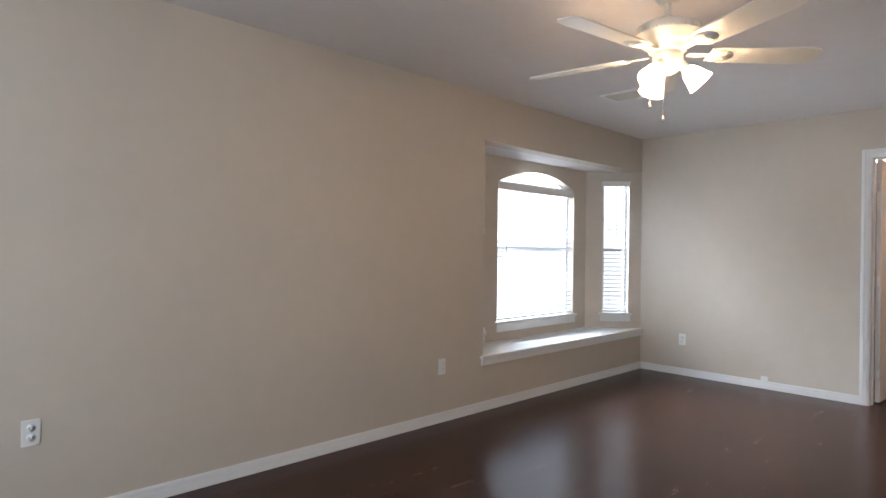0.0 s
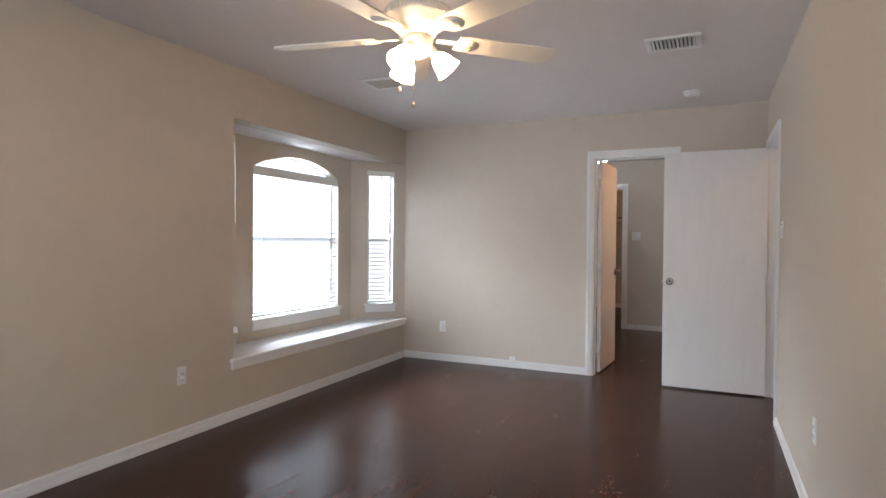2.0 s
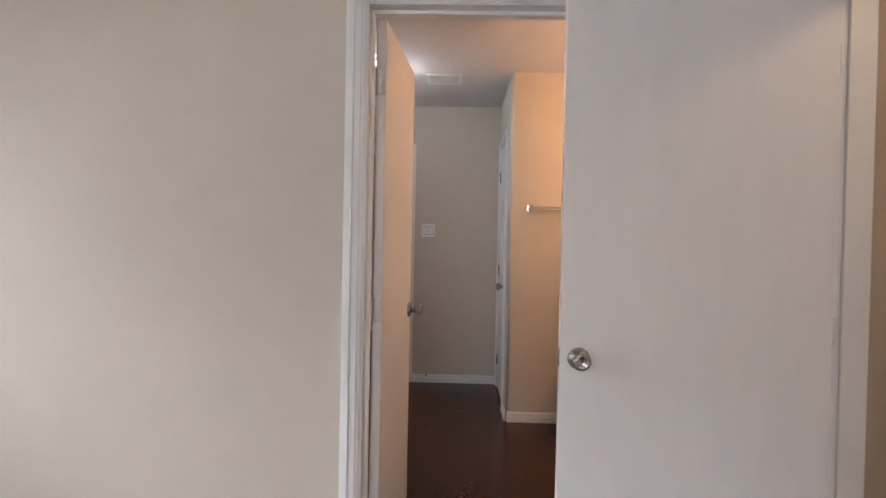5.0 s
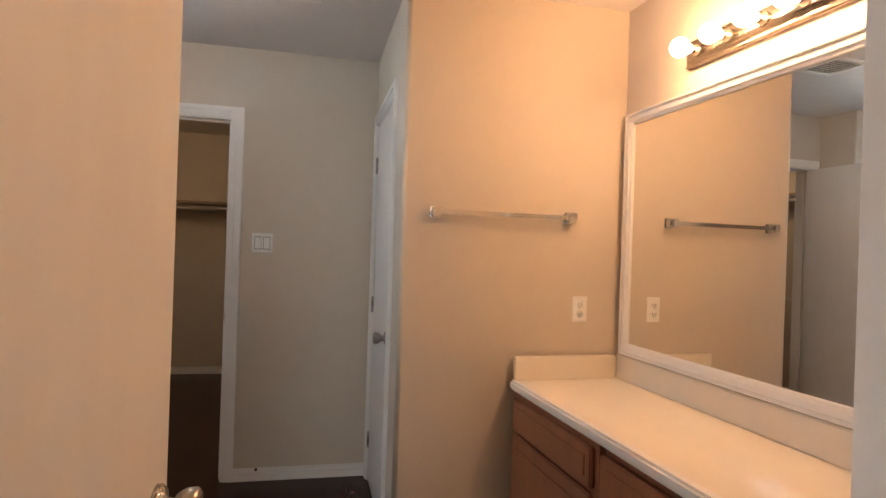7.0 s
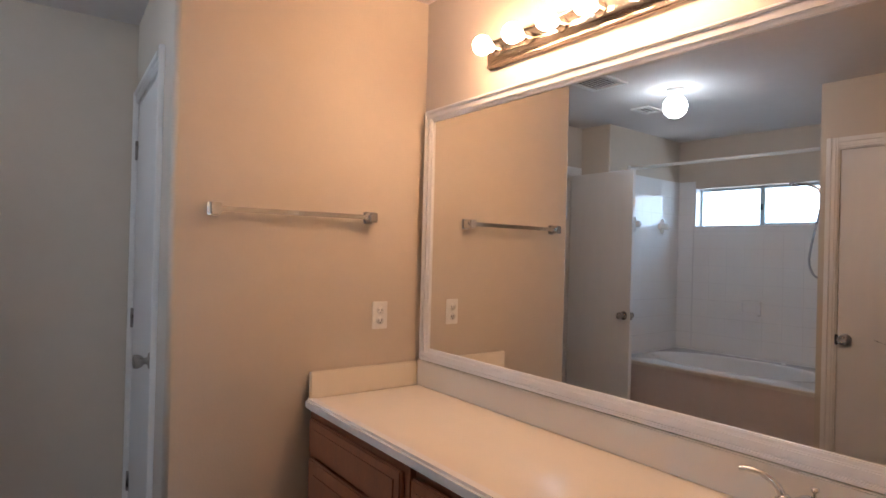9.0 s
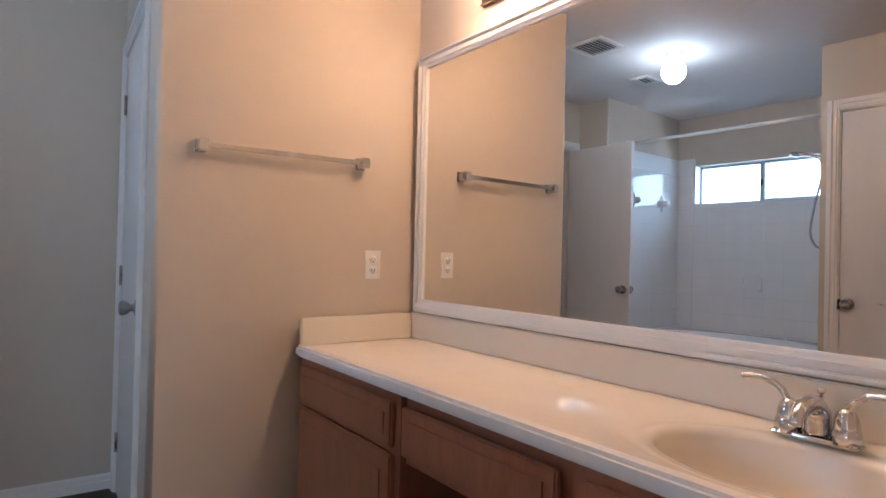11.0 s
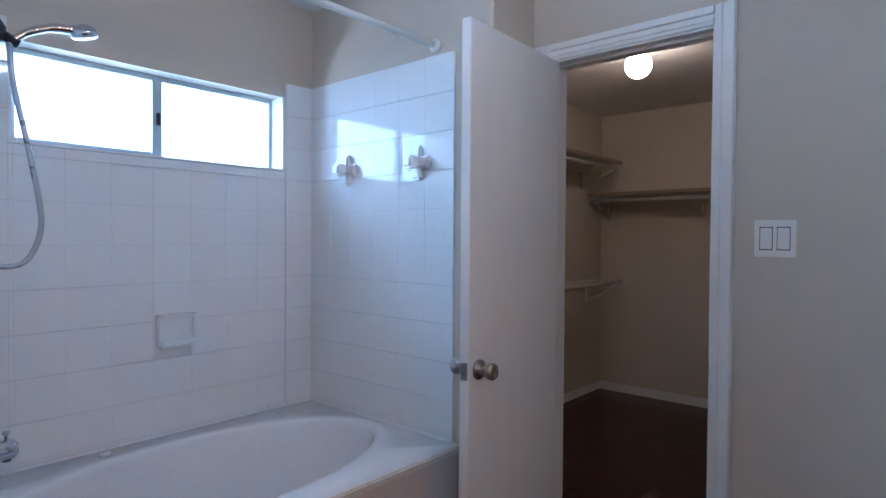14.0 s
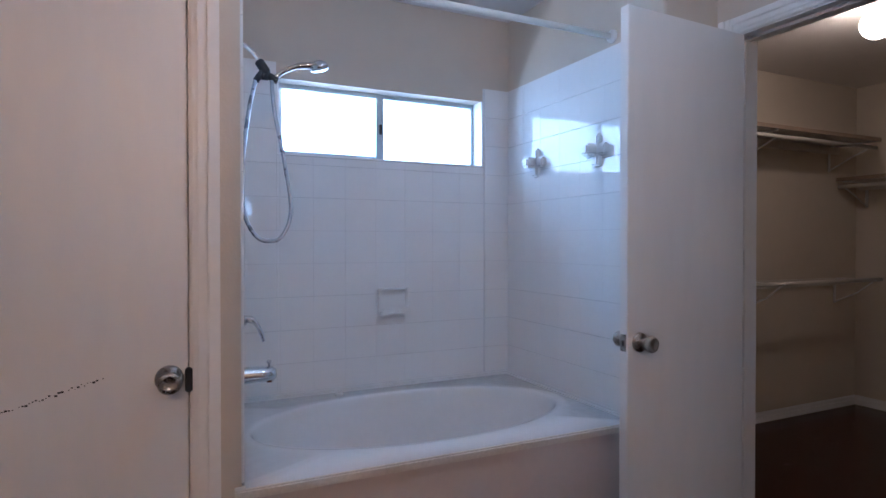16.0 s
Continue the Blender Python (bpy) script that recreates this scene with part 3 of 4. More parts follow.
wall_plate("wall_outlet", pose(WEST, 2.672, 0.40, 0, 0, -90), "outlet", "white duplex outlet on the window wall")
wall_plate("wall_outlet", pose(WEST, 0.224, 0.436, 0, 0, -90), "outlet", "white duplex outlet low on the long wall")
wall_plate("wall_outlet", pose(0.395, FAR, 0.362, 0, 0, 180), "outlet", "white duplex outlet on the far bedroom wall")
wall_plate("wall_outlet", pose(RIGHT, 3.06, 0.43, 0, 0, 90), "outlet", "white duplex outlet on the doorway wall")
wall_plate("wall_outlet", pose(3.419, TOWY, 1.105, 0, 0, 180), "outlet", "white duplex outlet above the vanity counter")
wall_plate("light_switch", pose(RIGHT, 4.437, 1.35, 0, 0, 90), "switch", "white double rocker switch beside the doorway")
wall_plate("light_switch", pose(1.978, BACK, 1.352, 0, 0, 180), "switch", "white double rocker switch beside the closet door")
jack = thing("cable_jack", pose(1.168, FAR - 0.013, 0.060), "small white cable jack on the baseboard", "wall jack")
part("jack_box", boxes((-0.03, -0.016, 0, 0.03, 0.0, 0.055), bevel=0.004), PLATE, jack)
part("socket", boxes((-0.008, -0.019, 0.018, 0.008, -0.016, 0.034)), TRIM, jack)


def ceiling_vent(x0, y0, x1, y1, along_x, label, angle=0.0):
    v = thing("ceiling_vent", pose((x0 + x1) / 2, (y0 + y1) / 2, H, 0, 0, angle), label, "air vent")
    a, b = (x1 - x0) / 2, (y1 - y0) / 2
    e = 0.032
    part("vent_frame", boxes((-a, -b, -0.012, a, -b + e, -0.0005), (-a, b - e, -0.012, a, b, -0.0005), (-a, -b + e, -0.012, -a + e, b - e, -0.0005), (a - e, -b + e, -0.012, a, b - e, -0.0005), bevel=0.003), PLATE, v)
    part("backing", boxes((-a + e, -b + e, -0.002, a - e, b - e, -0.0008)), VENTBACK, v)
    la, lb = (a - e, b - e)
    n = int((2 * (lb if along_x else la)) / 0.022)
    for k in range(n):
        q = -1 + (2 * k + 1) / n
        bm = bmesh.new()
        if along_x:
            put_box(bm, -la, -0.009, -0.0007, la, 0.009, 0.0007)
            part("vent_slat", bm, PLATE, v, m=pose(0, q * lb, -0.009, 38))
        else:
            put_box(bm, -0.009, -lb, -0.0007, 0.009, lb, 0.0007)
            part("vent_slat", bm, PLATE, v, m=pose(q * la, 0, -0.009, 0, 38))
    return v


ceiling_vent(2.57, 3.64, 2.88, 3.90, False, "white slatted supply vent in the bedroom ceiling")
ceiling_vent(0.55, 3.74, 0.86, 4.00, False, "white slatted ceiling vent near the bay window", 180)
ceiling_vent(2.00, 7.84, 2.26, 8.10, True, "white slatted exhaust vent in the bath ceiling")
ceiling_vent(1.22, 8.05, 1.42, 8.20, True, "small white slatted vent in the bath ceiling")

sm = thing("smoke_detector", pose(2.80, 5.02, H), "round white smoke detector on the ceiling", "smoke detector")
bm = bmesh.new()
lathe(bm, [(0.066, -0.0005), (0.066, -0.012), (0.060, -0.014)], None, 32)
part("base", bm, PLATE, sm)
bm = bmesh.new()
lathe(bm, [(0.060, -0.014), (0.058, -0.028), (0.048, -0.037), (0.02, -0.040), (0.0, -0.040)], None, 32)
part("cap", bm, PLATE, sm)

bump = thing("door_bumper", pose(1.985, BACK - 0.011, 0.066, 90), "small brown rubber door bumper on baseboard", "door stop")
bm = bmesh.new()
lathe(bm, [(0.008, 0), (0.008, 0.006), (0.005, 0.010), (0.001, 0.011)], None, 14)
part("button", bm, DARK, bump)

# ---- ceiling fan ----
fan = thing("ceiling_fan", pose(1.77, 2.30, H), "white five-blade ceiling fan with three lit glass shades", "ceiling fan")
bm = bmesh.new()
lathe(bm, [(0.066, -0.0005), (0.066, -0.03), (0.060, -0.055), (0.045, -0.078), (0.030, -0.085)], None, 32)
part("canopy", bm, FANW, fan)
bm = bmesh.new()
lathe(bm, [(0.013, -0.08), (0.013, -0.175)], None, 16)
part("downrod", bm, FANW, fan)
bm = bmesh.new()
lathe(bm, [(0.03, -0.165), (0.07, -0.172), (0.125, -0.188), (0.143, -0.202), (0.143, -0.235), (0.132, -0.240), (0.122, -0.262), (0.100, -0.280), (0.082, -0.286), (0.082, -0.302), (0.06, -0.308)], None, 40)
motor = part("motor_housing", bm, FANW, fan)
rib = boxes((0.140, -0.0025, -0.233, 0.1465, 0.0025, -0.207))
rib_me = mesh_of("cooling_rib", rib, FANW)
for k in range(48):
    part("cooling_rib", rib_me, FANW, motor, m=pose(0, 0, 0, 0, 0, 7.5 * k))
bm = bmesh.new()
blade_pts = [(0.185, -0.052), (0.24, -0.062), (0.60, -0.070), (0.652, -0.062), (0.674, -0.038), (0.674, 0.038), (0.652, 0.062), (0.60, 0.070), (0.24, 0.062), (0.185, 0.052)]
bl = [[bm.verts.new((x, y, z)) for x, y in blade_pts] for z in (-0.003, 0.003)]
bm.faces.new(bl[0][::-1])
bm.faces.new(bl[1])
for k in range(len(blade_pts)):
    j = (k + 1) % len(blade_pts)
    bm.faces.new((bl[0][k], bl[0][j], bl[1][j], bl[1][k]))
blade_me = mesh_of("blade", bm, FANW)
bm = bmesh.new()
put_box(bm, 0.085, -0.016, -0.006, 0.20, 0.016, 0.0, bevel=0.004)
lathe(bm, [(1.0, -0.0085), (1.0, -0.0032)], pose(0.232, 0, 0) @ Matrix.Diagonal((0.058, 0.045, 1, 1)), 24)
for v in (-0.022, 0.022):
    lathe(bm, [(0.006, -0.0115), (0.006, -0.008)], pose(0.252, v, 0), 10)
iron_me = mesh_of("blade_iron", bm, FANW)
for k in range(5):
    m = pose(0, 0, -0.313, 0, 0, -26 + 72 * k) @ pose(0, 0, 0, -11, 0, 0)
    blade = part("blade", blade_me, FANW, fan, "white fan blade with clipped corners", m=m)
    part("blade_iron", iron_me, FANW, blade)
bm = bmesh.new()
lathe(bm, [(0.058, -0.300), (0.066, -0.325), (0.066, -0.36), (0.052, -0.385), (0.03, -0.40), (0.012, -0.405)], None, 32)
part("light_kit", bm, FANW, fan)
for k in range(3):
    m = pose(0, 0, -0.365, 0, 0, 26.6 + 120 * k) @ pose(0.060, 0, 0, 0, 180 - 42, 0) @ Matrix.Scale(0.88, 4)
    bm = bmesh.new()
    lathe(bm, [(0.022, -0.01), (0.024, 0.035), (0.027, 0.04)], m, 20)
    arm = part("lamp_arm", bm, FANW, fan)
    bm = bmesh.new()
    lathe(bm, [(0.027, 0.036), (0.038, 0.05), (0.048, 0.075), (0.055, 0.105), (0.066, 0.135), (0.062, 0.134), (0.050, 0.105), (0.030, 0.06)], m, 28)
    part("shade", bm, SHADEGLOW, arm, "lit frosted bell glass shade")
for x, y, z0, z1 in ((-0.034, 0.034, -0.39, -0.580), (-0.077, -0.015, -0.34, -0.520)):
    bm = bmesh.new()
    tube(bm, [(x, y, z0), (x, y, z1)], 0.0016, 6)
    c = part("pull_chain", bm, BRASS, fan)
    bm = bmesh.new()
    lathe(bm, [(0.002, z1 + 0.002), (0.007, z1 - 0.008), (0.009, z1 - 0.016), (0.006, z1 - 0.024), (0.001, z1 - 0.027)], pose(x, y, 0), 14)
    part("fob", bm, NICKEL, c)


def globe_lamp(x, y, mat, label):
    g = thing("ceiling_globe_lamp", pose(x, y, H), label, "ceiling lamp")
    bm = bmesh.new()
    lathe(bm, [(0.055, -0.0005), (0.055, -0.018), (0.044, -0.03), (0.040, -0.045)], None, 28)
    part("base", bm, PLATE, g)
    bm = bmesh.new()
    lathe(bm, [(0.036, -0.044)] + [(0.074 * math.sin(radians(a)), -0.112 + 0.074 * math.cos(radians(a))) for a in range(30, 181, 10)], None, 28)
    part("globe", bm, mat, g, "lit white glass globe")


globe_lamp(1.66, 7.72, BATHGLOW, "lit white globe lamp on the bath ceiling")
# added out of view, only to brighten the hall wall past the doorway
globe_lamp(4.05, 4.3, CLOSETGLOW, "unseen globe lamp added to light the hall")
globe_lamp(1.03, 10.08, CLOSETGLOW, "lit white globe lamp on the closet ceiling")

# ---- vanity ----
CF = 3.105                                   # the counter's front
CT = 0.80


def panel(bm, x, y0, y1, z0, z1):
    """A raised cabinet front that faces -x."""
    put_box(bm, x, y0, z0, x + 0.019, y1, z1, bevel=0.005)
    b = 0.045 if z1 - z0 > 0.25 else 0.028
    put_box(bm, x - 0.005, y0 + b, z0 + b, x + 0.004, y1 - b, z1 - b, bevel=0.0045)


def vanity_unit(y0, y1, label, doors, drawers):
    v = thing("vanity_cabinet", pose(0, 0, 0), label, "cabinet", "vanity units")
    x = CF + 0.035
    part("body", boxes((x, y0, 0.10, MIRX - 0.001, y0 + 0.018, CT - 0.038), (x, y1 - 0.018, 0.10, MIRX - 0.001, y1, CT - 0.038), (x, y0 + 0.018, 0.10, MIRX - 0.001, y1 - 0.018, 0.12), (MIRX - 0.012, y0 + 0.018, 0.12, MIRX - 0.001, y1 - 0.018, CT - 0.038)), WOOD, v)
    part("face_frame", boxes((x - 0.019, y0, 0.10, x, y0 + 0.045, CT - 0.038), (x - 0.019, y1 - 0.045, 0.10, x, y1, CT - 0.038), (x - 0.019, y0 + 0.045, CT - 0.075, x, y1 - 0.045, CT - 0.038), (x - 0.019, y0 + 0.045, 0.585, x, y1 - 0.045, 0.615), (x - 0.019, y0 + 0.045, 0.10, x, y1 - 0.045, 0.13)), WOOD, v)
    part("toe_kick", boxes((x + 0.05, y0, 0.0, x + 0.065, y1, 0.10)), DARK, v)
    for a, b in drawers:
        bm = bmesh.new()
        panel(bm, x - 0.038, a, b, 0.605, 0.735)
        part("drawer_front", bm, WOOD, v)
    for a, b in doors:
        bm = bmesh.new()
        panel(bm, x - 0.038, a, b, 0.12, 0.585)
        part("cabinet_door", bm, WOOD, v)
    return v


vanity = [vanity_unit(7.10, TOWY - 0.004, "reddish oak vanity cabinet with drawer over door", [(7.125, 7.765)], [(7.125, 7.765)])]
vanity.append(vanity_unit(BATH + 0.004, 6.48, "reddish oak sink cabinet with two doors", [(5.77, 6.08), (6.10, 6.445)], [(5.77, 6.445)]))
kd = thing("knee_space_cabinet", pose(0, 0, 0), "reddish oak drawer unit over the open knee space", "cabinet")
part("rail", boxes((CF + 0.035, 6.482, 0.565, CF + 0.05, 7.098, CT - 0.038)), WOOD, kd)
bm = bmesh.new()
panel(bm, CF - 0.003 + 0.0, 6.51, 7.07, 0.60, 0.735)
part("drawer_front", bm, WOOD, kd)
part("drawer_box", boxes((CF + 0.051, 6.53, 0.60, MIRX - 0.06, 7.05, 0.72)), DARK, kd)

counter = thing("vanity_counter", pose(0, 0, 0), "cream cultured marble counter with an integral oval basin", "countertop")
SX, SY, SA, SB = 3.345, 6.21, 0.160, 0.228
bm = bmesh.new()
x0, x1, y0, y1 = CF, MIRX - 0.003, BATH + 0.003, TOWY - 0.003
angs = sorted([2 * math.pi * k / 64 for k in range(64)] + [math.atan2(b - SY, a - SX) % (2 * math.pi) for a in (x0, x1) for b in (y0, y1)])
rings = []
for prof in (None, (1.30, 0), (1.28, -0.004), (1.14, -0.005), (1.0, -0.009), (0.975, -0.022), (0.93, -0.06), (0.84, -0.095), (0.66, -0.122), (0.40, -0.130), (0.1, -0.134)):
    ring = []
    for a in angs:
        c, sn = math.cos(a), math.sin(a)
        if prof is None:
            k = min(((x1 - SX) if c > 0 else (x0 - SX)) / c if abs(c) > 1e-6 else 9, ((y1 - SY) if sn > 0 else (y0 - SY)) / sn if abs(sn) > 1e-6 else 9)
            ring.append(bm.verts.new((SX + k * c, SY + k * sn, CT)))
        else:
            r = prof[0] / math.sqrt((c / SA) ** 2 + (sn / SB) ** 2)
            ring.append(bm.verts.new((SX + r * c, SY + r * sn, CT + prof[1])))
    rings.append(ring)
for a, b in zip(rings, rings[1:]):
    for k in range(len(angs)):
        j = (k + 1) % len(angs)
        f = bm.faces.new((a[k], a[j], b[j], b[k]))
        f.smooth = True
bm.faces.new(rings[-1])
part("top", bm, MARBLE, counter)
bm = bmesh.new()
put_box(bm, CF - 0.012, y0, CT - 0.036, CF + 0.030, y1, CT + 0.004, bevel=0.009)
part("front_edge", bm, material("counter_edge", (0.80, 0.77, 0.73), 0.15), counter, "white rounded counter edge")
part("back_splash", boxes((MIRX - 0.020, y0, CT + 0.0005, MIRX - 0.002, y1, CT + 0.108), bevel=0.004), MARBLE, counter)
part("side_splash", boxes((CF + 0.004, TOWY - 0.020, CT + 0.0005, MIRX - 0.021, TOWY - 0.002, CT + 0.104), bevel=0.004), MARBLE, counter)
bm = bmesh.new()
lathe(bm, [(0.022, -0.1335), (0.022, -0.131), (0.012, -0.130), (0.0, -0.132)], pose(SX, SY, CT), 20)
part("drain", bm, CHROME, counter, "chrome drain")

fx, fy = 3.530, 6.215
fau = thing("basin_faucet", pose(fx, fy, CT + 0.0005), "chrome two-handle basin faucet with curved levers", "faucet")
bm = bmesh.new()
put_box(bm, -0.026, -0.080, 0, 0.026, 0.080, 0.010, bevel=0.0045)
part("base_plate", bm, CHROME, fau)
bm = bmesh.new()
tube(bm, arc([(0.004, 0, 0.012), (0.004, 0, 0.045), (-0.012, 0, 0.070), (-0.050, 0, 0.076), (-0.085, 0, 0.062), (-0.098, 0, 0.045)]), [0.024] * 12 + [0.022 - 0.0004 * k for k in range(29)], 18)
part("spout", bm, CHROME, fau)
bm = bmesh.new()
lathe(bm, [(0.004, 0.06), (0.004, 0.088), (0.008, 0.092), (0.008, 0.099), (0.003, 0.101)], pose(0.020, 0, 0), 14)
part("lift_rod", bm, CHROME, fau)
for sg in (-1, 1):
    bm = bmesh.new()
    lathe(bm, [(0.027, 0.006), (0.025, 0.030), (0.0225, 0.032), (0.0225, 0.035), (0.021, 0.050), (0.016, 0.066), (0.009, 0.073)], pose(0, 0.052 * sg, 0), 20)
    hd = part("handle_body", bm, CHROME, fau)
    bm = bmesh.new()
    tube(bm, arc([(0, 0.052 * sg, 0.060), (-0.004, 0.068 * sg, 0.090), (-0.010, 0.095 * sg, 0.106), (-0.014, 0.125 * sg, 0.108), (-0.016, 0.140 * sg, 0.105)]), [0.009] * 8 + [0.0075] * 8 + [0.006] * 8 + [0.0055] * 9, 12)
    part("lever", bm, CHROME, hd)

# framed mirror
MY0, MY1, MZ0, MZ1 = 5.86, 7.762, 0.912, 1.975
mir = thing("wall_mirror", pose(0, 0, 0), "large vanity mirror in a white moulded frame", "mirror")
part("glass", boxes((MIRX - 0.012, MY0 + 0.04, MZ0 + 0.04, MIRX - 0.006, MY1 - 0.04, MZ1 - 0.04)), MIRROR, mir, "clear silvered glass")
for a0, c0, a1, c1 in ((MY0, MZ0, MY0 + 0.054, MZ1), (MY1 - 0.054, MZ0, MY1, MZ1), (MY0 + 0.054, MZ0, MY1 - 0.054, MZ0 + 0.054), (MY0 + 0.054, MZ1 - 0.054, MY1 - 0.054, MZ1)):
    bm = bmesh.new()
    up = c1 - c0 > 0.5
    put_box(bm, MIRX - 0.020, a0, c0, MIRX - 0.001, a1, c1, bevel=0.003)
    for f0, f1, d in ((0.05, 0.28, 0.030), (0.38, 0.78, 0.026)):
        if up:
            g0, g1 = (f0, f1) if a0 == MY0 else (1 - f1, 1 - f0)
            put_box(bm, MIRX - d, a0 + (a1 - a0) * g0, c0 + 0.004, MIRX - 0.010, a0 + (a1 - a0) * g1, c1 - 0.004, bevel=0.004)
        else:
            g0, g1 = (f0, f1) if c0 == MZ0 else (1 - f1, 1 - f0)
            put_box(bm, MIRX - d, a0 - 0.045, c0 + (c1 - c0) * g0, MIRX - 0.010, a1 + 0.045, c0 + (c1 - c0) * g1, bevel=0.004)
    part("mirror_frame", bm, TRIM, mir)

# vanity light bar
bar = thing("vanity_light", pose(MIRX, 0, 2.112), "pewter light bar with six lit round bulbs", "wall lamp")
BY0, BY1 = 6.445, 7.37
bm = bmesh.new()
put_box(bm, -0.022, BY0, -0.052, -0.001, BY1, 0.052, bevel=0.006)
put_box(bm, -0.034, BY0 + 0.012, -0.036, -0.020, BY1 - 0.012, 0.036, bevel=0.006)
for z in (-0.044, 0.044):
    tube(bm, [(-0.022, BY0 + 0.004, z), (-0.022, BY1 - 0.004, z)], 0.005, 10)
part("back_bar", bm, BRASS, bar)
for k in range(6):
    y = 7.293 - 0.1535 * k
    bm = bmesh.new()
    lathe(bm, [(0.024, 0), (0.022, 0.012), (0.017, 0.016), (0.017, 0.032)], pose(-0.034, y, 0, 0, -90), 18)
    so = part("socket", bm, BRASS, bar)
    bm = bmesh.new()
    lathe(bm, [(0.014, 0.030), (0.018, 0.042)] + [(0.035 * math.sin(radians(a)), 0.076 - 0.035 * math.cos(radians(a))) for a in range(30, 181, 12)], pose(-0.034, y, 0, 0, -90), 22)
    part("bulb", bm, BULBGLOW, so, "lit round bulb")

# towel bar
tb = thing("towel_bar", pose(2.75, TOWY, 1.505), "chrome square-post towel bar on the wall", "towel bar")
for x in (0.0, 0.602):
    part("post", boxes((x - 0.021, -0.010, -0.024, x + 0.021, -0.0005, 0.024), (x - 0.017, -0.060, -0.020, x + 0.017, -0.009, 0.020), bevel=0.003), CHROME, tb)
part("rail", boxes((0.0, -0.050, -0.009, 0.625, -0.036, 0.009), bevel=0.002), CHROME, tb, "flat bright rail")

# the vanity wall runs a little out of square with the rest
skew = Matrix.Translation((MIRX, TOWY, 0)) @ pose(0, 0, 0, 0, 0, 2.8) @ Matrix.Translation((-MIRX, -TOWY, 0))
for ob in (wall_vanity, mir, bar, counter, fau, kd, *vanity):
    ob.matrix_world = skew @ ob.matrix_basis

# ---- tub alcove ----
TF, TZ = 0.955, 0.55
tub = thing("bath_tub", pose(0, 0, 0), "white oval soaking tub set in the alcove", "bathtub")
bm = bmesh.new()
x0, x1, y0, y1, cx, cy, ea, eb = 0.012, TF, ALCF + 0.011, ALC1 - 0.011, 0.495, 7.838, 0.345, 0.655
angs = sorted([2 * math.pi * k / 72 for k in range(72)] + [math.atan2(b - cy, a - cx) % (2 * math.pi) for a in (x0, x1) for b in (y0, y1)])
rings = []
for prof in ((None, -0.035), (None, 0.0), (1.06, 0.003), (1.02, 0.003), (1.005, -0.001), (0.995, -0.012), (0.98, -0.04), (0.93, -0.16), (0.86, -0.30), (0.74, -0.38), (0.5, -0.41), (0.1, -0.415)):
    ring = []
    for a in angs:
        c, sn = math.cos(a), math.sin(a)
        if prof[0] is None:
            k = min(((x1 - cx) if c > 0 else (x0 - cx)) / c if abs(c) > 1e-6 else 9, ((y1 - cy) if sn > 0 else (y0 - cy)) / sn if abs(sn) > 1e-6 else 9)
        else:
            k = prof[0] / math.sqrt((c / ea) ** 2 + (sn / eb) ** 2)
        ring.append(bm.verts.new((cx + k * c, cy + k * sn, TZ + prof[1])))
    rings.append(ring)
for a, b in zip(rings, rings[1:]):
    for k in range(len(angs)):
        j = (k + 1) % len(angs)
        bm.faces.new((a[k], a[j], b[j], b[k])).smooth = True
bm.faces.new(rings[-1])
part("basin", bm, ACRYL, tub)
part("tub_wall_flange", boxes((0.009, y0, TZ - 0.02, 0.034, y1, TZ + 0.022), (0.034, y1 - 0.02, TZ - 0.02, TF - 0.02, y1 + 0.002, TZ + 0.018), bevel=0.010), ACRYL, tub)
for x, y, z, mat in ((0.188, 8.145, 0.287, BLACK), (0.154, 7.843, 0.288, NICKEL)):
    bm = bmesh.new()
    lathe(bm, [(0.009, -0.004), (0.011, 0.006), (0.006, 0.009)], pose(x, y, z, 0, 72), 12)
    part("jet", bm, mat, tub)
bm = bmesh.new()
lathe(bm, [(0.02, 0), (0.02, 0.012), (0.012, 0.016)], pose(0.10, 7.62, TZ + 0.002), 16)
part("overflow_knob", bm, ACRYL, tub)
ap = thing("tub_apron", pose(0, 0, 0), "beige painted panel below the tub with a wood strip", "tub panel", kind="structure")
part("panel", boxes((TF - 0.05, ALC0 + 0.001, 0, TF - 0.004, ALC1 - 0.001, TZ - 0.037)), material("apron_paint", (0.62, 0.52, 0.47), 0.5, vary=0.04), ap)
part("strip", boxes((TF - 0.03, ALC0 + 0.001, TZ - 0.036, TF + 0.012, ALC1 - 0.001, TZ - 0.006), bevel=0.005), material("strip_paint", (0.70, 0.63, 0.55), 0.45, vary=0.12, scale=8), ap, "worn cream strip")

# shower fittings on the faucet end
def on_end(bm, prof, x, z):
    lathe(bm, prof, pose(x, ALCF + 0.010, z, -90), 24)


sh = thing("hand_shower", pose(0, 0, 0), "chrome hand shower on a bracket with hanging hose", "shower")
SHX = 0.45
bm = bmesh.new()
on_end(bm, [(0.030, 0), (0.028, 0.006), (0.014, 0.010)], SHX, 2.00)
tube(bm, arc([(SHX, ALCF + 0.012, 2.00), (SHX, ALCF + 0.06, 2.0), (SHX, ALCF + 0.11, 1.97), (SHX, ALCF + 0.14, 1.935)]), 0.0085, 12)
part("shower_arm", bm, CHROME, sh)
bm = bmesh.new()
lathe(bm, [(0.012, -0.03), (0.018, -0.022), (0.018, 0.022), (0.012, 0.028)], pose(SHX, ALCF + 0.150, 1.915, 35), 16)
put_box(bm, SHX - 0.013, ALCF + 0.14, 1.868, SHX + 0.013, ALCF + 0.175, 1.905, bevel=0.006)
tube(bm, [(SHX, ALCF + 0.150, 1.90), (SHX, ALCF + 0.125, 1.86)], 0.012, 12)
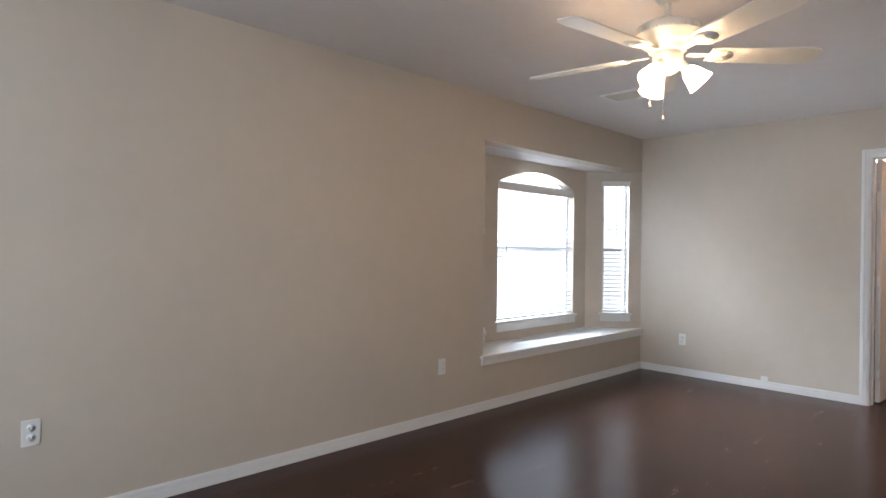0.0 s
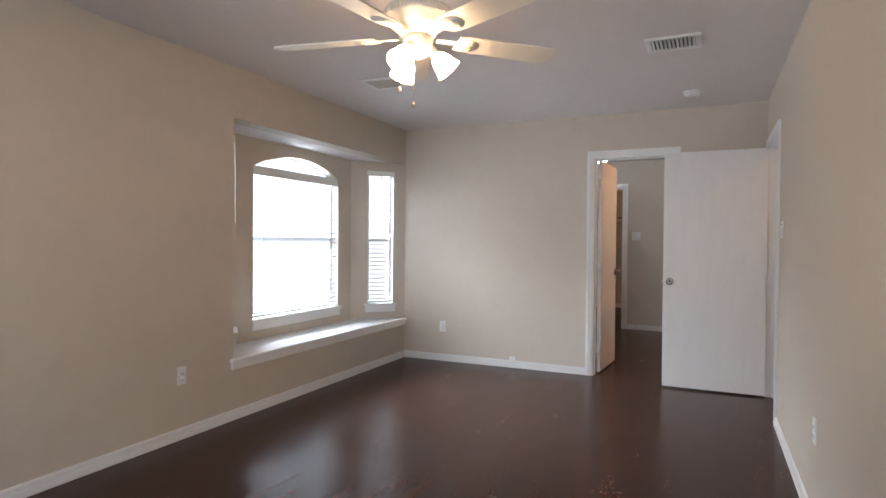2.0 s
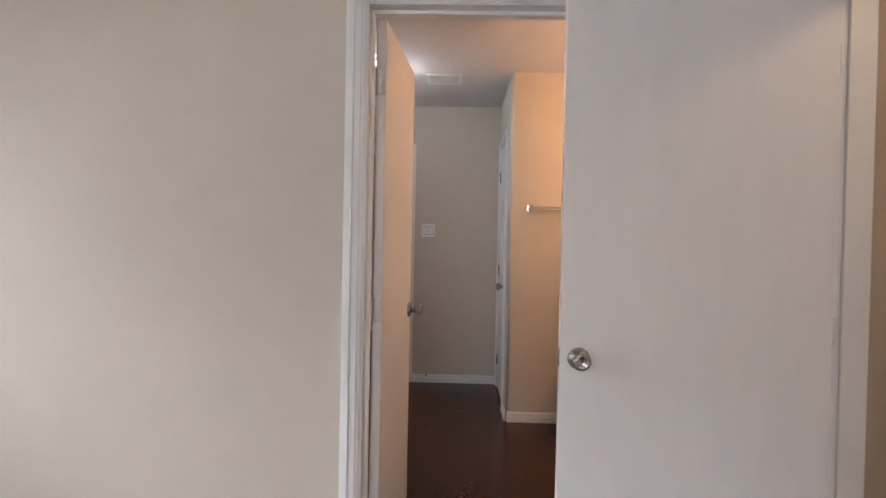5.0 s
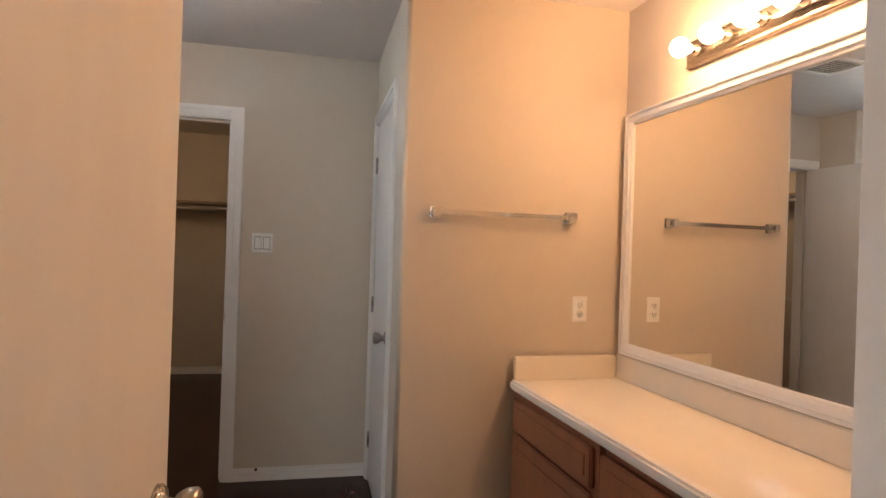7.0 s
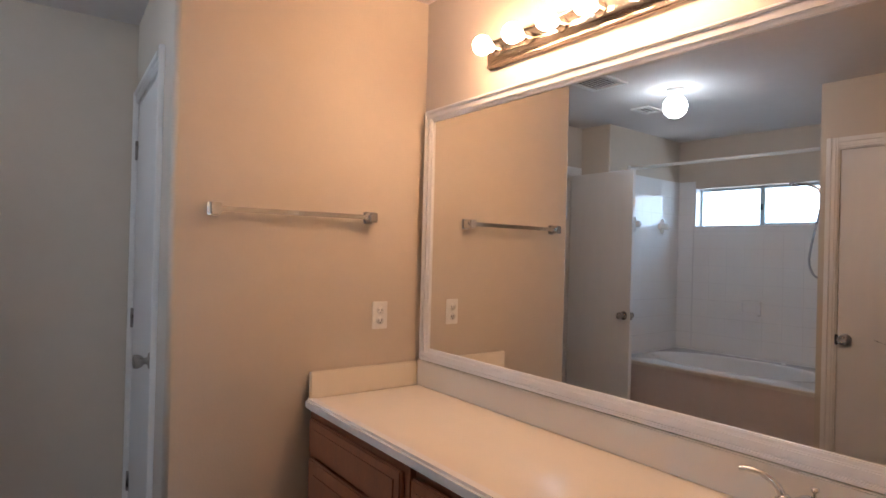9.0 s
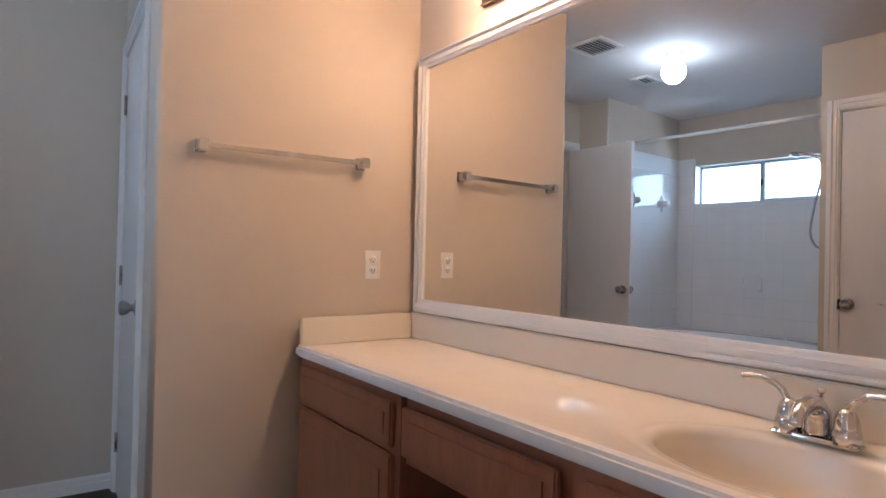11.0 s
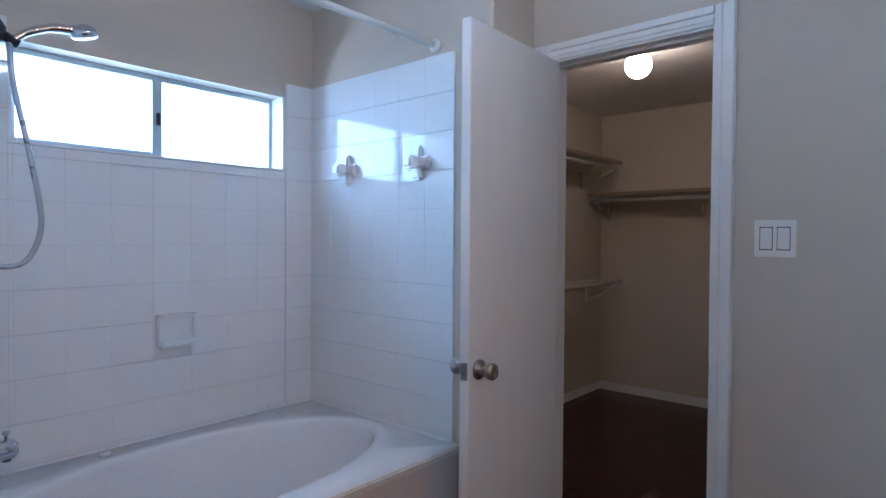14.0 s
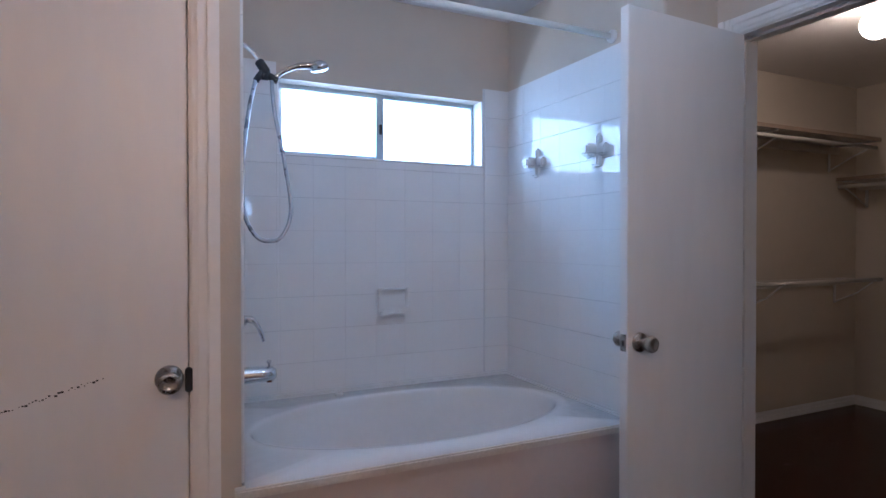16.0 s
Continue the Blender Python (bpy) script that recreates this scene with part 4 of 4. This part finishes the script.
tube(bm, [(SHX, ALCF + 0.170, 1.885), (SHX, ALCF + 0.205, 1.870)], 0.014, 12)
part("bracket", bm, BLACK, sh, "black plastic bracket")
bm = bmesh.new()
tube(bm, arc([(SHX, ALCF + 0.185, 1.868), (SHX + 0.01, ALCF + 0.225, 1.905), (SHX + 0.02, ALCF + 0.28, 1.93), (SHX + 0.03, ALCF + 0.335, 1.935)]), [0.009] * 8 + [0.0105] * 8 + [0.013] * 9, 14)
hd = part("handle", bm, CHROME, sh)
bm = bmesh.new()
lathe(bm, [(0.016, 0.022), (0.030, 0.012), (0.035, 0.0), (0.035, -0.010), (0.030, -0.014), (0.0, -0.015)], pose(SHX + 0.033, ALCF + 0.355, 1.932, 14), 24)
part("spray_head", bm, CHROME, hd)
bm = bmesh.new()
tube(bm, arc([(SHX, ALCF + 0.125, 1.865), (SHX, ALCF + 0.10, 1.75), (SHX + 0.02, ALCF + 0.075, 1.55), (SHX + 0.03, ALCF + 0.075, 1.38), (SHX + 0.04, ALCF + 0.115, 1.285), (SHX + 0.045, ALCF + 0.165, 1.262), (SHX + 0.045, ALCF + 0.215, 1.285),
                 (SHX + 0.04, ALCF + 0.245, 1.38), (SHX + 0.03, ALCF + 0.225, 1.55), (SHX + 0.015, ALCF + 0.19, 1.75), (SHX, ALCF + 0.183, 1.87)]), 0.0078, 10)
part("hose", bm, HOSE, sh, "grey ribbed shower hose")
sh.location.y = -0.016
va = thing("shower_valve", pose(0, 0, 0.03), "chrome single-lever shower valve on the tile", "valve")
bm = bmesh.new()
on_end(bm, [(0.075, 0), (0.073, 0.008), (0.04, 0.014)], 0.47, 0.94)
part("escutcheon", bm, CHROME, va)
bm = bmesh.new()
on_end(bm, [(0.024, 0.012), (0.022, 0.05), (0.015, 0.062)], 0.47, 0.94)
tube(bm, arc([(0.47, ALCF + 0.055, 0.945), (0.475, ALCF + 0.09, 0.94), (0.48, ALCF + 0.115, 0.905), (0.48, ALCF + 0.13, 0.86)]), [0.013] * 10 + [0.009] * 10 + [0.007] * 5, 12)
part("lever", bm, CHROME, va)
sp = thing("tub_spout", pose(0, 0, 0), "chrome tub spout with diverter knob", "spout")
bm = bmesh.new()
on_end(bm, [(0.033, 0), (0.031, 0.02), (0.029, 0.12), (0.027, 0.155), (0.018, 0.165)], 0.47, 0.765)
put_box(bm, 0.452, ALCF + 0.135, 0.735, 0.488, ALCF + 0.165, 0.765, bevel=0.006)
part("body", bm, CHROME, sp)
bm = bmesh.new()
lathe(bm, [(0.004, 0.79), (0.004, 0.805), (0.009, 0.808), (0.009, 0.816), (0.004, 0.818)], pose(0.47, ALCF + 0.15, 0), 12)
part("diverter", bm, CHROME, sp)

rod = thing("shower_rod", pose(0, 0, 0), "white curtain rod across the tub", "curtain rod")
bm = bmesh.new()
tube(bm, [(0.82, ALCF + 0.001, 2.115), (0.82, ALC1 - 0.001, 2.115)], 0.0127, 16)
part("rod", bm, PLATE, rod)
for y, sg in ((ALCF + 0.001, 1), (ALC1 - 0.001, -1)):
    bm = bmesh.new()
    lathe(bm, [(0.028, 0), (0.026, 0.010), (0.016, 0.018)], pose(0.82, y, 2.115, -90 * sg), 20)
    part("flange", bm, PLATE, rod)

so = thing("soap_dish", pose(0.0125, 7.915, 0.968), "white ceramic soap dish set in the tile", "soap dish")
part("back", boxes((-0.010, -0.074, -0.058, 0.006, 0.074, 0.058), bevel=0.002), PORC, so)
part("rim", boxes((-0.008, -0.080, -0.064, 0.026, -0.064, 0.064), (-0.008, 0.064, -0.064, 0.026, 0.080, 0.064), (-0.008, -0.066, 0.050, 0.026, 0.066, 0.064), bevel=0.005), PORC, so)
part("tray", boxes((-0.008, -0.078, -0.064, 0.058, 0.078, -0.044), (0.046, -0.078, -0.050, 0.060, 0.078, -0.026), bevel=0.006), PORC, so)


def ceramic_post(x):
    p = thing("ceramic_bar_post", pose(x, ALC1 - 0.0125, 1.652), "white ceramic cross-shaped bar post on tile", "towel bar post", "bar posts on the tub wall")
    bm = bmesh.new()
    put_box(bm, -0.070, -0.022, -0.026, 0.070, 0.012, 0.026, bevel=0.010)
    put_box(bm, -0.026, -0.0215, -0.070, 0.026, 0.0115, 0.070, bevel=0.010)
    part("rosette", bm, PORC, p)
    bm = bmesh.new()
    put_box(bm, -0.026, -0.075, -0.026, 0.026, -0.015, 0.026, bevel=0.011)
    part("knuckle", bm, PORC, p)


ceramic_post(0.29)
ceramic_post(0.74)

# ---- closet ----


def closet_shelf(m, length, depth, label, brackets, board=True, rodz=-0.06):
    """A shelf along x from the wall at y = 0."""
    sfh = thing("closet_shelf", m, label, "shelf", "closet shelves")
    if board:
        part("board", boxes((0, 0.001, -0.019, length, depth, 0), bevel=0.002), SHELF, sfh)
        part("edge_strip", boxes((0, depth, -0.020, length, depth + 0.008, 0.006), bevel=0.002), material("shelf_edge", (0.30, 0.22, 0.16), 0.5), sfh, "bare wooden edge")
    part("cleat", boxes((0, 0.001, -0.075, length, 0.019, -0.0195)), SHELF, sfh)
    bm = bmesh.new()
    tube(bm, [(0, depth - 0.03, rodz), (length, depth - 0.03, rodz)], 0.014, 12)
    part("hanging_rod", bm, SHELF, sfh)
    for x in brackets:
        bm = boxes((x - 0.010, 0.001, -0.21, x + 0.010, 0.009, -0.02), (x - 0.010, 0.002, -0.028, x + 0.010, depth - 0.01, -0.0195))
        tube(bm, [(x, 0.006, -0.20), (x, depth * 0.55, -0.12), (x, depth - 0.03, rodz - 0.015)], 0.006, 8)
        part("bracket", bm, PLATE, sfh)
    return sfh


closet_shelf(frame_at(0.0, 11.50, 0, -1) , 2.2, 0.30, "upper closet shelf with rod along the side wall", (0.1, 1.1, 2.1)).location.z = 1.995
closet_shelf(frame_at(2.83, 11.75, -1, 0), 2.80, 0.30, "closet shelf with rod on the end wall", (0.9, 1.95, 2.75)).location.z = 1.735
closet_shelf(frame_at(0.0, 11.58, 0, -1), 2.2, 0.30, "lower closet rod along the side wall", (0.1, 1.1, 2.1), board=False, rodz=-0.02).location.z = 1.01

# ---- laid pieces: floor planks and wall tiles ----
floor = setting("floor", boxes((-0.2, -1.82, -0.12, 4.7, 11.87, -0.004)), JOINT, "dark brown laminate plank floor", "floor")
PW, PL = 0.19, 1.22
plank_meshes = {}


def plank(x0, y0, x1, y1):
    w, n = round(x1 - x0 - 0.0003, 4), round(y1 - y0 - 0.0003, 4)
    if (w, n) not in plank_meshes:
        plank_meshes[w, n] = mesh_of("plank", boxes((-w / 2, -n / 2, -0.0038, w / 2, n / 2, 0)), PLANK)
    part("plank", plank_meshes[w, n], PLANK, floor, m=pose((x0 + x1) / 2, (y0 + y1) / 2, 0))


def planks(xa, xb, ya, yb):
    col = 0
    x = xa
    while x < xb - 0.01:
        xe = min(x + PW, xb)
        y = ya - (col * 0.437) % PL
        while y < yb - 0.01:
            if y + PL > ya + 0.02:
                plank(x, max(y, ya), xe, min(y + PL, yb))
            y += PL
        x, col = xe, col + 1


planks(WEST, RIGHT, -1.7, FAR)
planks(RIGHT, 4.58, 3.4, FAR)
planks(1.935, 2.655, FAR, BATH)
planks(TOIX - 0.12, MIRX, BATH, BACK)
planks(1.165, 1.808, BACK, BACK + 0.12)
planks(0, 2.83, BACK + 0.12, 11.75)

TS = 0.1524
tile_meshes = {}


def tile(parent, m, w, h):
    w, h = round(w, 4), round(h, 4)
    if (w, h) not in tile_meshes:
        tile_meshes[w, h] = mesh_of("tile", boxes((-w / 2 + 0.0002, 0, -h / 2 + 0.0011, w / 2 - 0.0002, 0.0075, h / 2 - 0.0011), bevel=0.0004), TILE)
    part("tile", tile_meshes[w, h], TILE, parent, m=m)


def tiled(name, m, width, z0, z1, hole=None):
    """Square tiles with a grout bed in a frame: x along, y out of the wall."""
    rows = wall_rows(0, width, z0, z1, [hole] if hole else [])
    t = thing(name, m, "white glazed square tiles round the tub", "wall tile", kind="structure")
    part("grout_bed", boxes(*[(a0, 0.0005, c0, a1, 0.0055, c1) for a0, c0, a1, c1 in rows]), GROUT, t)
    rnd = random.Random(3)
    z = z0
    while z < z1 - 0.01:
        ze = min(z + TS, z1)
        x = 0.0
        while x < width - 0.01:
            xe = min(x + TS, width)
            for a0, c0, a1, c1 in rows:
                b0, b1, d0, d1 = max(x, a0), min(xe, a1), max(z, c0), min(ze, c1)
                if b1 - b0 > 0.012 and d1 - d0 > 0.012:
                    tile(t, pose((b0 + b1) / 2, 0.0025 + rnd.uniform(-0.0001, 0.0001), (d0 + d1) / 2, rnd.uniform(-0.05, 0.05), 0, rnd.uniform(-0.012, 0.012)), b1 - b0, d1 - d0)
            x = xe
        z = ze


tiled("wall_tile_back", frame_at(0.0, ALC1, 0, -1), ALC1 - ALCF, TZ, TZ + 10 * TS, (ALC1 - A1, ALC1 - A0, B0, TZ + 10 * TS))
tiled("wall_tile_end", frame_at(0.925, ALC1, -1, 0), 0.925 - 0.010, TZ, TZ + 10 * TS)
tiled("wall_tile_faucet", frame_at(0.010, ALCF, 1, 0), 0.925 - 0.010, TZ, TZ + 10 * TS)
